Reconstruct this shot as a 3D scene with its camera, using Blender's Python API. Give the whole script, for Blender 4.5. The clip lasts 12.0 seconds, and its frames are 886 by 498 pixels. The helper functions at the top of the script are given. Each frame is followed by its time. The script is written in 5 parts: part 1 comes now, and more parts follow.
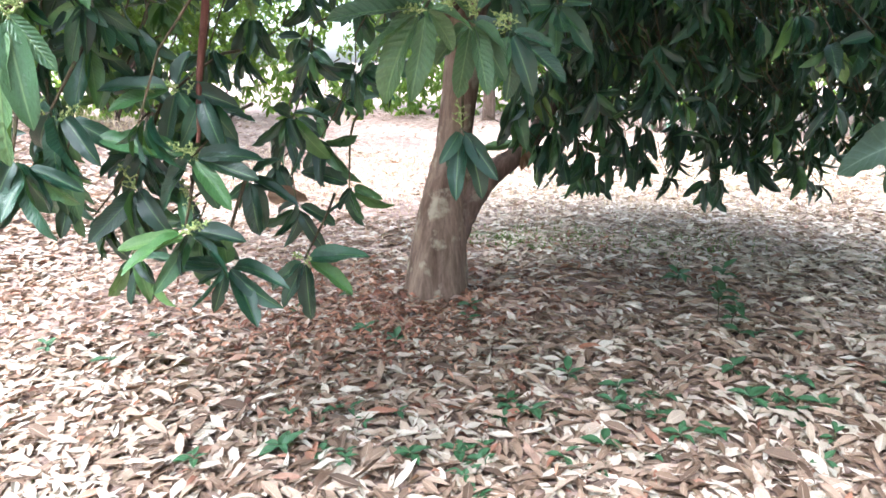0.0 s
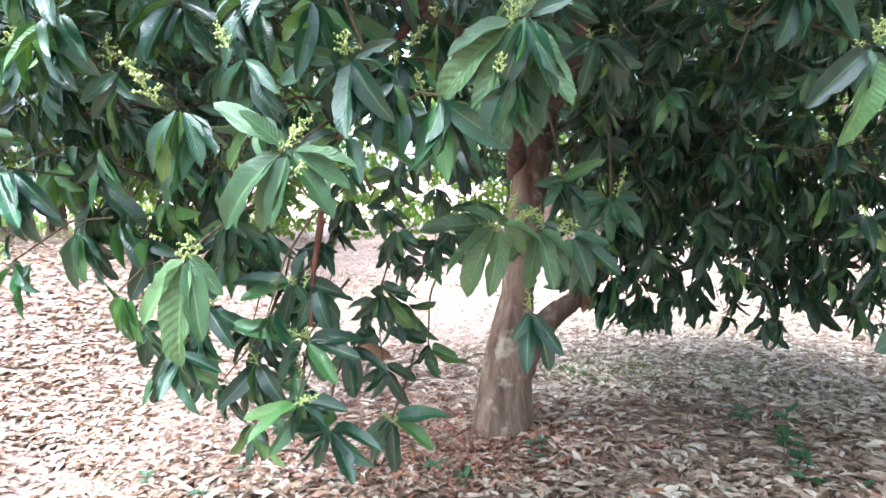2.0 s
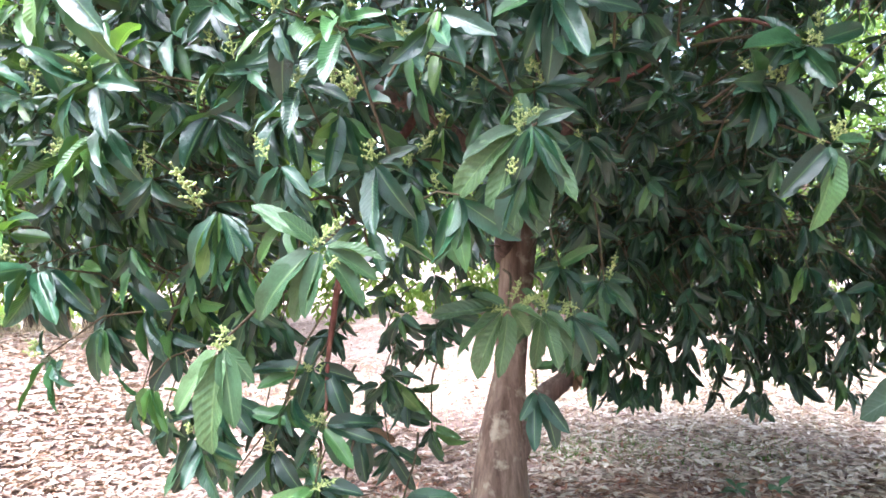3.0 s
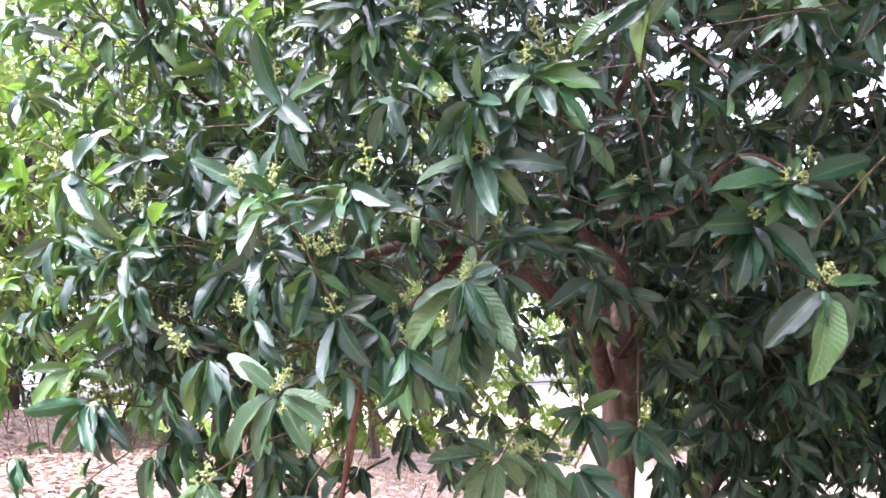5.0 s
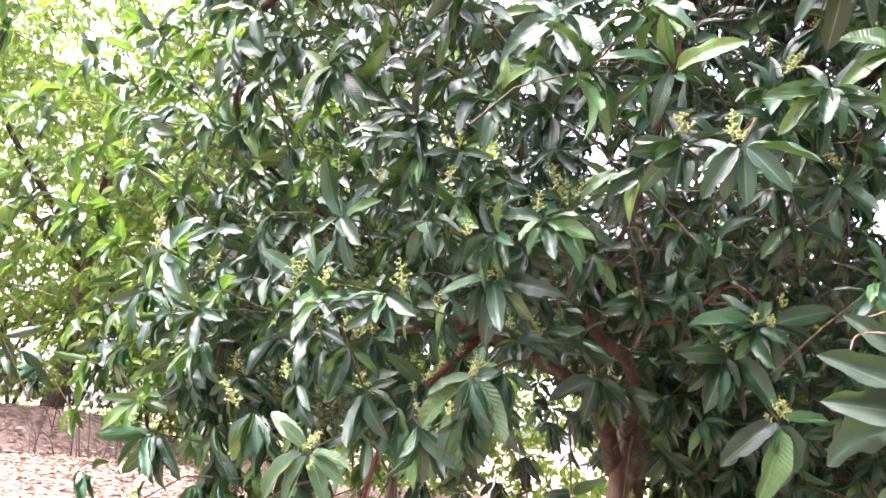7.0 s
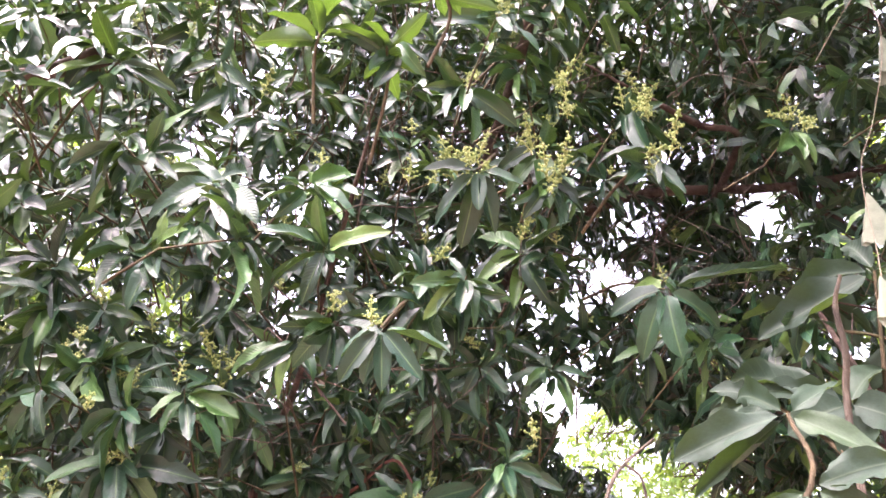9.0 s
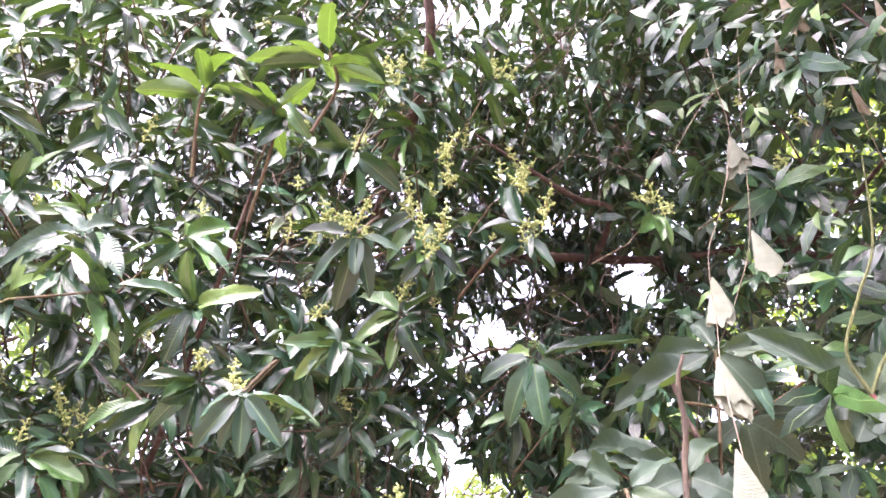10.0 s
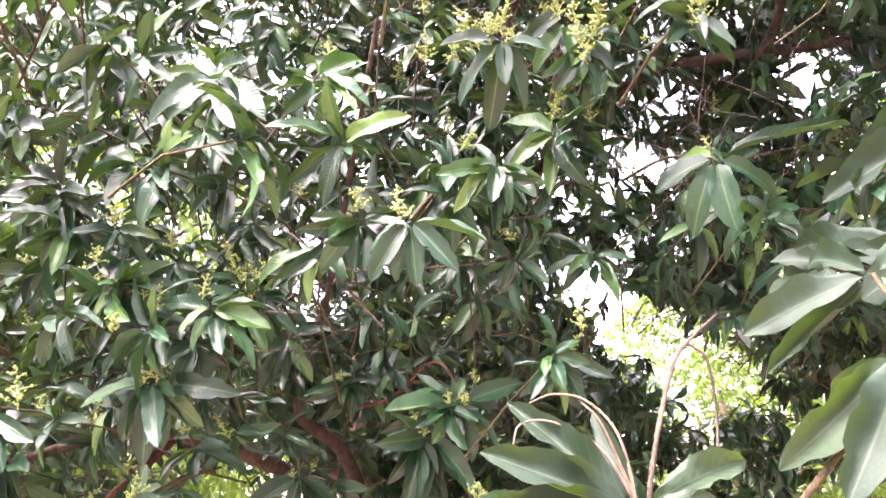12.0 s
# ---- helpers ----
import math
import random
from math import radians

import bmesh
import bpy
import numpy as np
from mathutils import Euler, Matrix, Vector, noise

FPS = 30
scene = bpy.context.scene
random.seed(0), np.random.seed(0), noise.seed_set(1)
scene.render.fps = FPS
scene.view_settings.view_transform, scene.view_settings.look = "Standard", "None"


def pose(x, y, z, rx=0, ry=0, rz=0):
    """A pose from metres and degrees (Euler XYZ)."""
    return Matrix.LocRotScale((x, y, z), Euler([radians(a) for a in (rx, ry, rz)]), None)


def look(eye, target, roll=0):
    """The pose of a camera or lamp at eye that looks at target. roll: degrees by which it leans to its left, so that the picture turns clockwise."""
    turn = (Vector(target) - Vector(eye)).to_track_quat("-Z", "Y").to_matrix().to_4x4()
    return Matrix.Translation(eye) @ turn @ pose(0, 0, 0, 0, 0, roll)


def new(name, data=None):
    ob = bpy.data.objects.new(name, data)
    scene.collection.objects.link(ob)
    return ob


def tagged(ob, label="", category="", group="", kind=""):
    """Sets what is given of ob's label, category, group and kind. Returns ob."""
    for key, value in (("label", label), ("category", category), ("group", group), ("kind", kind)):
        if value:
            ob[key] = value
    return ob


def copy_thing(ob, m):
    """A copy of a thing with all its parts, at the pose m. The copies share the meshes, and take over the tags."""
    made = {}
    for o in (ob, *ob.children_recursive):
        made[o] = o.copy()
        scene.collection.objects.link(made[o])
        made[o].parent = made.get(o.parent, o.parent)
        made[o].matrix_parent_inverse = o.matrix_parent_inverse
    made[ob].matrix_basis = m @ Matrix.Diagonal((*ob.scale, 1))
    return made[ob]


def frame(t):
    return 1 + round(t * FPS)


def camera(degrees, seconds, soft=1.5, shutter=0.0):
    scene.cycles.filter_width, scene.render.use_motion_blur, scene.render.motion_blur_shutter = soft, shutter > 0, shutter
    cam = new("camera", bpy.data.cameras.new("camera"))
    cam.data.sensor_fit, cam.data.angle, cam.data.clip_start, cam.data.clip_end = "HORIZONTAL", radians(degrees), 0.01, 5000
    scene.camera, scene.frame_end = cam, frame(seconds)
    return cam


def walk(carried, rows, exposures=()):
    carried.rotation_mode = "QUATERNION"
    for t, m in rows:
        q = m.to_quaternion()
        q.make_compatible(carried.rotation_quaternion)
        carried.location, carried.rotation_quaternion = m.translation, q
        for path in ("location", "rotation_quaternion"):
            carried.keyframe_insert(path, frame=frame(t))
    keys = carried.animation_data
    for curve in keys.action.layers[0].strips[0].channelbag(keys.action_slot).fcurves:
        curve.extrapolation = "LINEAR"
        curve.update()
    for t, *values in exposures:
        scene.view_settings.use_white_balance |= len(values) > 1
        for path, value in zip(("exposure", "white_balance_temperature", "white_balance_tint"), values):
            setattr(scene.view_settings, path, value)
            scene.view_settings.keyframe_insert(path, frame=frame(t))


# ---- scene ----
cam = camera(66.5, 12.0, soft=1.6)
PATH = [
    (0, (0.041, -0.088, 1.455), (0.02, 1.836, 0.912), -0.9),
    (0.5, (0.023, -0.096, 1.465), (0.028, 1.824, 0.906), -0.4),
    (1, (0.021, -0.122, 1.565), (0.14, 1.825, 1.125), -0.2),
    (1.5, (0.027, -0.221, 1.656), (0.064, 1.765, 1.423), -2.2),
    (2, (0.009, -0.352, 1.719), (-0.183, 1.626, 1.494), -1.9),
    (2.5, (-0.055, -0.455, 1.735), (-0.196, 1.54, 1.701), -3.1),
    (2.7, (-0.098, -0.482, 1.74), (-0.199, 1.515, 1.737), -3.2),
    (4.3, (0.27, -0.513, 1.759), (-0.16, 1.428, 1.983), -2.2),
    (4.5, (0.351, -0.468, 1.77), (-0.157, 1.44, 2.085), -1.8),
    (5, (0.527, -0.475, 1.782), (-0.091, 1.385, 2.178), -2.1),
    (5.5, (0.655, -0.647, 1.735), (-0.155, 1.161, 2.006), 2.5),
    (6, (0.748, -0.778, 1.76), (-0.086, 1.001, 2.132), 1.8),
    (6.5, (0.725, -0.819, 1.845), (-0.012, 0.988, 2.285), 4.6),
    (6.7, (0.719, -0.828, 1.861), (-0.037, 0.966, 2.318), 4.9),
    (8.3, (0.739, -0.791, 1.945), (0.485, 1.002, 2.793), 1.4),
    (8.5, (0.777, -0.777, 1.953), (0.619, 1.024, 2.809), 0.1),
    (9, (0.855, -0.755, 1.964), (0.952, 0.996, 2.926), -0.6),
    (9.5, (0.874, -0.788, 1.989), (1.125, 0.883, 3.059), -0.5),
    (10, (0.912, -0.819, 1.994), (1.296, 0.827, 3.062), -2.5),
    (10.5, (0.932, -0.828, 2.004), (1.428, 0.777, 3.089), -4.5),
    (11, (0.916, -0.792, 1.984), (1.327, 0.895, 2.976), -3.8),
    (11.5, (0.881, -0.696, 1.982), (1.093, 1.105, 2.826), -2.5),
    (12, (0.845, -0.61, 1.976), (0.861, 1.255, 2.699), -4.2),
]
walk(cam, [(t, look(eye, target, roll)) for t, eye, target, roll in PATH], exposures=[(0, 3.42, 5600, 9), (1.5, 3.6, 5450, 9), (2.7, 3.68, 5650, 14), (5.5, 3.8, 5950, 32), (6.7, 3.82, 6350, 30), (8.5, 3.65, 6800, 34), (10.5, 4.14, 6350, 42), (12, 4.25, 6850, 34)])

# ---- light ----
world = bpy.data.worlds.new("hazy_sky")
scene.world = world
world.use_nodes = True
wn = world.node_tree.nodes
sky = wn.new("ShaderNodeTexSky")
sky.sky_type, sky.sun_disc = "NISHITA", False
sky.sun_elevation, sky.sun_rotation = radians(67), radians(224)
sky.air_density, sky.dust_density, sky.ozone_density = 1.0, 4.0, 1.0
hs = wn.new("ShaderNodeHueSaturation")
hs.inputs["Saturation"].default_value = 0.5
world.node_tree.links.new(sky.outputs[0], hs.inputs["Color"])
world.node_tree.links.new(hs.outputs[0], wn["Background"].inputs[0])
wn["Background"].inputs[1].default_value = 0.15
sun = new("sun", bpy.data.lights.new("sun", "SUN"))
sun.data.energy, sun.data.angle, sun.data.color = 1.5, radians(60), (1.0, 0.97, 0.93)
sun.matrix_world = look((-4, -4.2, 14), (0, 0, 0))

rng = np.random.default_rng(7)


# ---- materials ----
def material(name, rough=0.6, spec=0.5):
    m = bpy.data.materials.new(name)
    m.use_nodes = True
    b = m.node_tree.nodes["Principled BSDF"]
    b.inputs["Roughness"].default_value = rough
    b.inputs["Specular IOR Level"].default_value = spec
    return m, m.node_tree.nodes, m.node_tree.links, b


def ramp(nodes, stops):
    r = nodes.new("ShaderNodeValToRGB")
    e = r.color_ramp.elements
    while len(e) < len(stops):
        e.new(0.5)
    for k, (p, c) in zip(e, stops):
        k.position, k.color = p, (*c, 1)
    return r


def mix(nodes, links, fac, a, b, mode="MIX"):
    n = nodes.new("ShaderNodeMix")
    n.data_type, n.blend_type = "RGBA", mode
    for sock, v in ((n.inputs[0], fac), (n.inputs[6], a), (n.inputs[7], b)):
        if isinstance(v, (int, float)):
            sock.default_value = v
        elif isinstance(v, tuple):
            sock.default_value = (*v, 1)
        else:
            links.new(v, sock)
    return n.outputs[2]


def math_node(nodes, links, op, a, b=0.0, clamp=False):
    n = nodes.new("ShaderNodeMath")
    n.operation, n.use_clamp = op, clamp
    for sock, v in zip(n.inputs, (a, b)):
        if isinstance(v, (int, float)):
            sock.default_value = v
        else:
            links.new(v, sock)
    return n.outputs[0]


def noise_node(nodes, links, scale, detail=4.0, rough=0.6, coord="Object"):
    tc = nodes.new("ShaderNodeTexCoord")
    n = nodes.new("ShaderNodeTexNoise")
    n.inputs["Scale"].default_value, n.inputs["Detail"].default_value, n.inputs["Roughness"].default_value = scale, detail, rough
    links.new(tc.outputs[coord], n.inputs["Vector"])
    return n


def leaf_material(name, stops, vein, rough=0.38, spec=0.5, glow=0.1, trans=(0.25, 0.45, 0.03), per_object=False, veins=17.0, relief=0.22, plain=0.76):
    """A leaf: u runs across it (0.5 is the midrib), v along it."""
    m, n, l, b = material(name, rough, spec)
    uv = n.new("ShaderNodeUVMap")
    sep = n.new("ShaderNodeSeparateXYZ")
    l.new(uv.outputs[0], sep.inputs[0])
    across = math_node(n, l, "ABSOLUTE", math_node(n, l, "SUBTRACT", sep.outputs[0], 0.5))
    if per_object:
        rnd = n.new("ShaderNodeObjectInfo").outputs["Random"]
    else:
        rnd = n.new("ShaderNodeNewGeometry").outputs["Random Per Island"]
    base = ramp(n, stops)
    l.new(rnd, base.inputs[0])
    blotch = noise_node(n, l, 22.0, 3.0)
    tone = ramp(n, [(0.35, (0.72, 0.75, 0.7)), (0.7, (1.2, 1.18, 1.15))])
    l.new(blotch.outputs[0], tone.inputs[0])
    col = mix(n, l, 1.0, base.outputs[0], tone.outputs[0], "MULTIPLY")
    # side veins run forward from the midrib
    phase = math_node(n, l, "SUBTRACT", math_node(n, l, "MULTIPLY", sep.outputs[1], veins), math_node(n, l, "MULTIPLY", across, veins * 0.35))
    wave = math_node(n, l, "SINE", math_node(n, l, "MULTIPLY", phase, 6.283))
    line = math_node(n, l, "MULTIPLY", math_node(n, l, "SUBTRACT", wave, 0.72), 2.2, True)
    rib = math_node(n, l, "SUBTRACT", 1.0, math_node(n, l, "MULTIPLY", across, 22.0), True)
    quilt = math_node(n, l, "ADD", math_node(n, l, "MULTIPLY", math_node(n, l, "GREATER_THAN", math_node(n, l, "FRACT", math_node(n, l, "MULTIPLY", rnd, 37.7)), plain), 0.85), 0.15)
    col = mix(n, l, math_node(n, l, "MULTIPLY", math_node(n, l, "MULTIPLY", line, quilt), 0.2), col, vein)
    col = mix(n, l, math_node(n, l, "MULTIPLY", rib, 0.5), col, vein)
    l.new(col, b.inputs["Base Color"])
    rr = math_node(n, l, "ADD", math_node(n, l, "MULTIPLY", blotch.outputs[0], 0.4), rough - 0.18)
    l.new(rr, b.inputs["Roughness"])
    bump = n.new("ShaderNodeBump")
    bump.inputs["Strength"].default_value, bump.inputs["Distance"].default_value = relief, 0.004
    pucker = noise_node(n, l, 38.0, 2.0)
    crease = math_node(n, l, "ADD", math_node(n, l, "MULTIPLY", math_node(n, l, "MULTIPLY", wave, quilt), 0.9), rib)
    l.new(math_node(n, l, "ADD", crease, math_node(n, l, "MULTIPLY", pucker.outputs[0], 3.2 * min(relief * 5, 1))), bump.inputs["Height"])
    l.new(bump.outputs[0], b.inputs["Normal"])
    if glow:
        tr = n.new("ShaderNodeBsdfTranslucent")
        tint = mix(n, l, 0.5, col, trans)
        l.new(tint, tr.inputs[0])
        ms = n.new("ShaderNodeMixShader")
        ms.inputs[0].default_value = glow
        out = n["Material Output"]
        l.new(b.outputs[0], ms.inputs[1])
        l.new(tr.outputs[0], ms.inputs[2])
        l.new(ms.outputs[0], out.inputs[0])
    return m


GREENS = [(0.0, (0.005, 0.022, 0.013)), (0.35, (0.01, 0.041, 0.024)), (0.75, (0.021, 0.07, 0.034)), (0.93, (0.05, 0.125, 0.036)), (1.0, (0.1, 0.18, 0.045))]
LEAF = leaf_material("mango_leaf", GREENS, (0.16, 0.27, 0.09), rough=0.34, spec=0.5, glow=0.06)
LEAF_ONE = leaf_material("mango_leaf_single", GREENS, (0.16, 0.27, 0.09), rough=0.34, spec=0.5, glow=0.06, per_object=True)
# left-flank leaves: backlight is put into the colour as a lighter green
BACKLIT = leaf_material("backlit_leaf", [(0.0, (0.016, 0.06, 0.02)), (0.6, (0.035, 0.105, 0.03)), (1.0, (0.08, 0.17, 0.04))], (0.2, 0.32, 0.1), rough=0.38, glow=0.3)
QUILTED = leaf_material("quilted_leaf", [(0.0, (0.022, 0.062, 0.026)), (0.6, (0.045, 0.1, 0.04)), (1.0, (0.075, 0.14, 0.055))], (0.2, 0.3, 0.12), rough=0.36, per_object=True, veins=12, relief=0.35, plain=0.3)
# sunlight on the distant foliage is put into these yellower, lighter greens
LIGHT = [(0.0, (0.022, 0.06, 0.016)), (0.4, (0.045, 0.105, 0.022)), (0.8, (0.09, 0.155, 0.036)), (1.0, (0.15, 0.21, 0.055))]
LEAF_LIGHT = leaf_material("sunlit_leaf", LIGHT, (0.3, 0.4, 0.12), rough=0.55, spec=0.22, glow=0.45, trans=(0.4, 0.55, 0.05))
WEED = leaf_material("weed_leaf", [(0.0, (0.014, 0.055, 0.022)), (0.6, (0.028, 0.085, 0.034)), (1.0, (0.07, 0.15, 0.05))], (0.1, 0.18, 0.08), rough=0.5, veins=10)
BROWN = leaf_material("brown_leaf", [(0.0, (0.12, 0.045, 0.032)), (0.4, (0.24, 0.1, 0.065)), (0.75, (0.38, 0.19, 0.125)), (1.0, (0.52, 0.34, 0.25))], (0.4, 0.25, 0.17), rough=0.6, spec=0.35, glow=0.08, trans=(0.5, 0.25, 0.1))
FALLEN = [(0.0, (0.09, 0.05, 0.036)), (0.2, (0.21, 0.125, 0.09)), (0.42, (0.33, 0.225, 0.17)), (0.62, (0.38, 0.285, 0.235)), (0.8, (0.46, 0.385, 0.335)), (0.93, (0.54, 0.49, 0.44)), (1.0, (0.27, 0.1, 0.06))]
DRY = leaf_material("dry_leaf", FALLEN,
                    (0.62, 0.5, 0.38), rough=0.62, spec=0.35, glow=0.1, trans=(0.5, 0.3, 0.12))
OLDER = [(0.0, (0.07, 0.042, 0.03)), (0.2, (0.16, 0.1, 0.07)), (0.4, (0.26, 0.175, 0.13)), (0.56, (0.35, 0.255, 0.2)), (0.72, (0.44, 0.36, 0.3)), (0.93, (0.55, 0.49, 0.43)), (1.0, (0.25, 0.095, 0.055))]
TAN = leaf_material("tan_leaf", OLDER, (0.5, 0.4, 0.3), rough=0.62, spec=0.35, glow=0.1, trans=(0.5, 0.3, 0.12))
DRY_ONE = leaf_material("dry_leaf_single", OLDER,
                        (0.62, 0.5, 0.38), rough=0.62, spec=0.35, glow=0.1, trans=(0.5, 0.3, 0.12), per_object=True)
WILTED = leaf_material("wilted_leaf", [(0.0, (0.11, 0.13, 0.1)), (1.0, (0.18, 0.205, 0.155))], (0.42, 0.4, 0.32), rough=0.7, spec=0.25, glow=0.2, trans=(0.5, 0.52, 0.42), per_object=True)
GRASS = leaf_material("dry_grass", [(0.0, (0.3, 0.2, 0.12)), (0.5, (0.55, 0.42, 0.28)), (1.0, (0.68, 0.56, 0.4))], (0.5, 0.4, 0.28), rough=0.7, spec=0.2, glow=0.2, trans=(0.5, 0.4, 0.2), veins=2, relief=0.0)
GRASS_GREEN = leaf_material("green_grass", [(0.0, (0.06, 0.14, 0.03)), (1.0, (0.18, 0.28, 0.08))], (0.2, 0.3, 0.1), rough=0.6, spec=0.3, glow=0.25, veins=2, relief=0.0)


def bark_material(name, dark, pale, moss, scale=1.0):
    m, n, l, b = material(name, 0.85, 0.25)
    tc = n.new("ShaderNodeTexCoord")
    mp = n.new("ShaderNodeMapping")
    mp.inputs["Scale"].default_value = (11 * scale, 11 * scale, 1.3 * scale)
    l.new(tc.outputs["Object"], mp.inputs[0])
    big = n.new("ShaderNodeTexNoise")
    big.inputs["Scale"].default_value, big.inputs["Detail"].default_value = 1.2, 6
    fine = n.new("ShaderNodeTexNoise")
    fine.inputs["Scale"].default_value, fine.inputs["Detail"].default_value, fine.inputs["Roughness"].default_value = 5.0, 9, 0.7
    l.new(mp.outputs[0], big.inputs["Vector"])
    l.new(mp.outputs[0], fine.inputs["Vector"])
    r1 = ramp(n, [(0.3, dark), (0.5, tuple((a + c) / 2 for a, c in zip(dark, pale))), (0.68, pale)])
    l.new(big.outputs[0], r1.inputs[0])
    r2 = ramp(n, [(0.3, (0.6, 0.58, 0.55)), (0.7, (1.2, 1.2, 1.2))])
    l.new(fine.outputs[0], r2.inputs[0])
    col = mix(n, l, 1.0, r1.outputs[0], r2.outputs[0], "MULTIPLY")
    spots = noise_node(n, l, 7.0 * scale, 5.0)
    mask = ramp(n, [(0.56, (0, 0, 0)), (0.68, (0.8, 0.8, 0.8))])
    l.new(spots.outputs[0], mask.inputs[0])
    col = mix(n, l, mask.outputs[0], col, moss)
    l.new(col, b.inputs["Base Color"])
    bump = n.new("ShaderNodeBump")
    bump.inputs["Strength"].default_value, bump.inputs["Distance"].default_value = 0.7, 0.012
    l.new(fine.outputs[0], bump.inputs["Height"])
    l.new(bump.outputs[0], b.inputs["Normal"])
    return m


BARK = bark_material("mango_bark", (0.1, 0.062, 0.046), (0.255, 0.185, 0.14), (0.37, 0.33, 0.25))
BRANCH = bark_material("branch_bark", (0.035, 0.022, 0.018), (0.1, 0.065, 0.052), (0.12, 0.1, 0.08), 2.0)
TWIG = bark_material("twig_bark", (0.05, 0.04, 0.025), (0.12, 0.09, 0.05), (0.09, 0.11, 0.04), 4.0)
REDTWIG = bark_material("red_twig", (0.09, 0.035, 0.027), (0.17, 0.07, 0.052), (0.17, 0.1, 0.07), 4.0)
DRYTWIG = bark_material("dry_twig", (0.05, 0.035, 0.03), (0.13, 0.095, 0.08), (0.14, 0.11, 0.09), 4.0)
SHOOT = bark_material("green_shoot", (0.05, 0.065, 0.025), (0.12, 0.14, 0.055), (0.15, 0.15, 0.08), 4.0)
VINE = bark_material("vine_stem", (0.16, 0.13, 0.1), (0.28, 0.25, 0.19), (0.2, 0.24, 0.14), 5.0)
WITHERED = leaf_material("withered_leaf", [(0.0, (0.21, 0.185, 0.14)), (1.0, (0.33, 0.31, 0.245))], (0.42, 0.4, 0.32), rough=0.7, spec=0.2, glow=0.2, trans=(0.5, 0.47, 0.38), per_object=True)
PETIOLE = bark_material("dry_petiole", (0.19, 0.125, 0.095), (0.3, 0.22, 0.165), (0.3, 0.25, 0.18), 5.0)
STICK = bark_material("pale_stick", (0.06, 0.05, 0.04), (0.15, 0.122, 0.095), (0.18, 0.16, 0.125), 3.0)
LIMB = bark_material("limb_bark", (0.07, 0.045, 0.036), (0.18, 0.125, 0.1), (0.2, 0.17, 0.13), 1.6)


def flower_material():
    m, n, l, b = material("flower_buds", 0.7, 0.3)
    r = ramp(n, [(0.0, (0.15, 0.22, 0.07)), (0.5, (0.26, 0.33, 0.11)), (1.0, (0.4, 0.44, 0.19))])
    l.new(n.new("ShaderNodeNewGeometry").outputs["Random Per Island"], r.inputs[0])
    l.new(r.outputs[0], b.inputs["Base Color"])
    return m


FLOWER = flower_material()


def ground_material():
    m, n, l, b = material("litter_soil", 0.95, 0.15)
    patch = noise_node(n, l, 0.45, 5.0)
    r1 = ramp(n, [(0.3, (0.17, 0.115, 0.1)), (0.5, (0.26, 0.195, 0.172)), (0.7, (0.35, 0.28, 0.25))])
    l.new(patch.outputs[0], r1.inputs[0])
    tc = n.new("ShaderNodeTexCoord")
    v = n.new("ShaderNodeTexVoronoi")
    v.inputs["Scale"].default_value, v.inputs["Randomness"].default_value = 16.0, 1.0
    l.new(tc.outputs["Object"], v.inputs["Vector"])
    sh = ramp(n, [(0.0, (0.45, 0.4, 0.36)), (0.5, (0.95, 0.9, 0.85)), (1.0, (1.35, 1.3, 1.25))])
    l.new(v.outputs["Color"], sh.inputs[0])
    col = mix(n, l, 1.0, r1.outputs[0], sh.outputs[0], "MULTIPLY")
    grit = noise_node(n, l, 60.0, 6.0, 0.75)
    g = ramp(n, [(0.3, (0.6, 0.6, 0.6)), (0.7, (1.3, 1.3, 1.3))])
    l.new(grit.outputs[0], g.inputs[0])
    col = mix(n, l, 1.0, col, g.outputs[0], "MULTIPLY")
    l.new(col, b.inputs["Base Color"])
    bump = n.new("ShaderNodeBump")
    bump.inputs["Strength"].default_value, bump.inputs["Distance"].default_value = 0.8, 0.03
    l.new(v.outputs["Distance"], bump.inputs["Height"])
    l.new(bump.outputs[0], b.inputs["Normal"])
    return m


SOIL = ground_material()


# ---- mesh helpers ----
def unit(a):
    return a / np.maximum(np.linalg.norm(a, axis=-1, keepdims=True), 1e-9)


def mesh_from(name, verts, faces, mat, uv=None, smooth=True):
    """faces: an array of quads; uv: one pair a vertex."""
    me = bpy.data.meshes.new(name)
    nv, nf = len(verts), len(faces)
    me.vertices.add(nv)
    me.vertices.foreach_set("co", np.asarray(verts, dtype=np.float32).ravel())
    k = faces.shape[1]
    me.loops.add(nf * k)
    me.loops.foreach_set("vertex_index", np.asarray(faces, dtype=np.int32).ravel())
    me.polygons.add(nf)
    me.polygons.foreach_set("loop_start", np.arange(0, nf * k, k, dtype=np.int32))
    me.polygons.foreach_set("use_smooth", np.full(nf, smooth))
    if uv is not None:
        me.uv_layers.new(name="UVMap")
        me.uv_layers[0].data.foreach_set("uv", np.asarray(uv, dtype=np.float32)[faces.ravel()].ravel())
    me.materials.append(mat)
    me.update(calc_edges=True)
    me.validate()
    return me


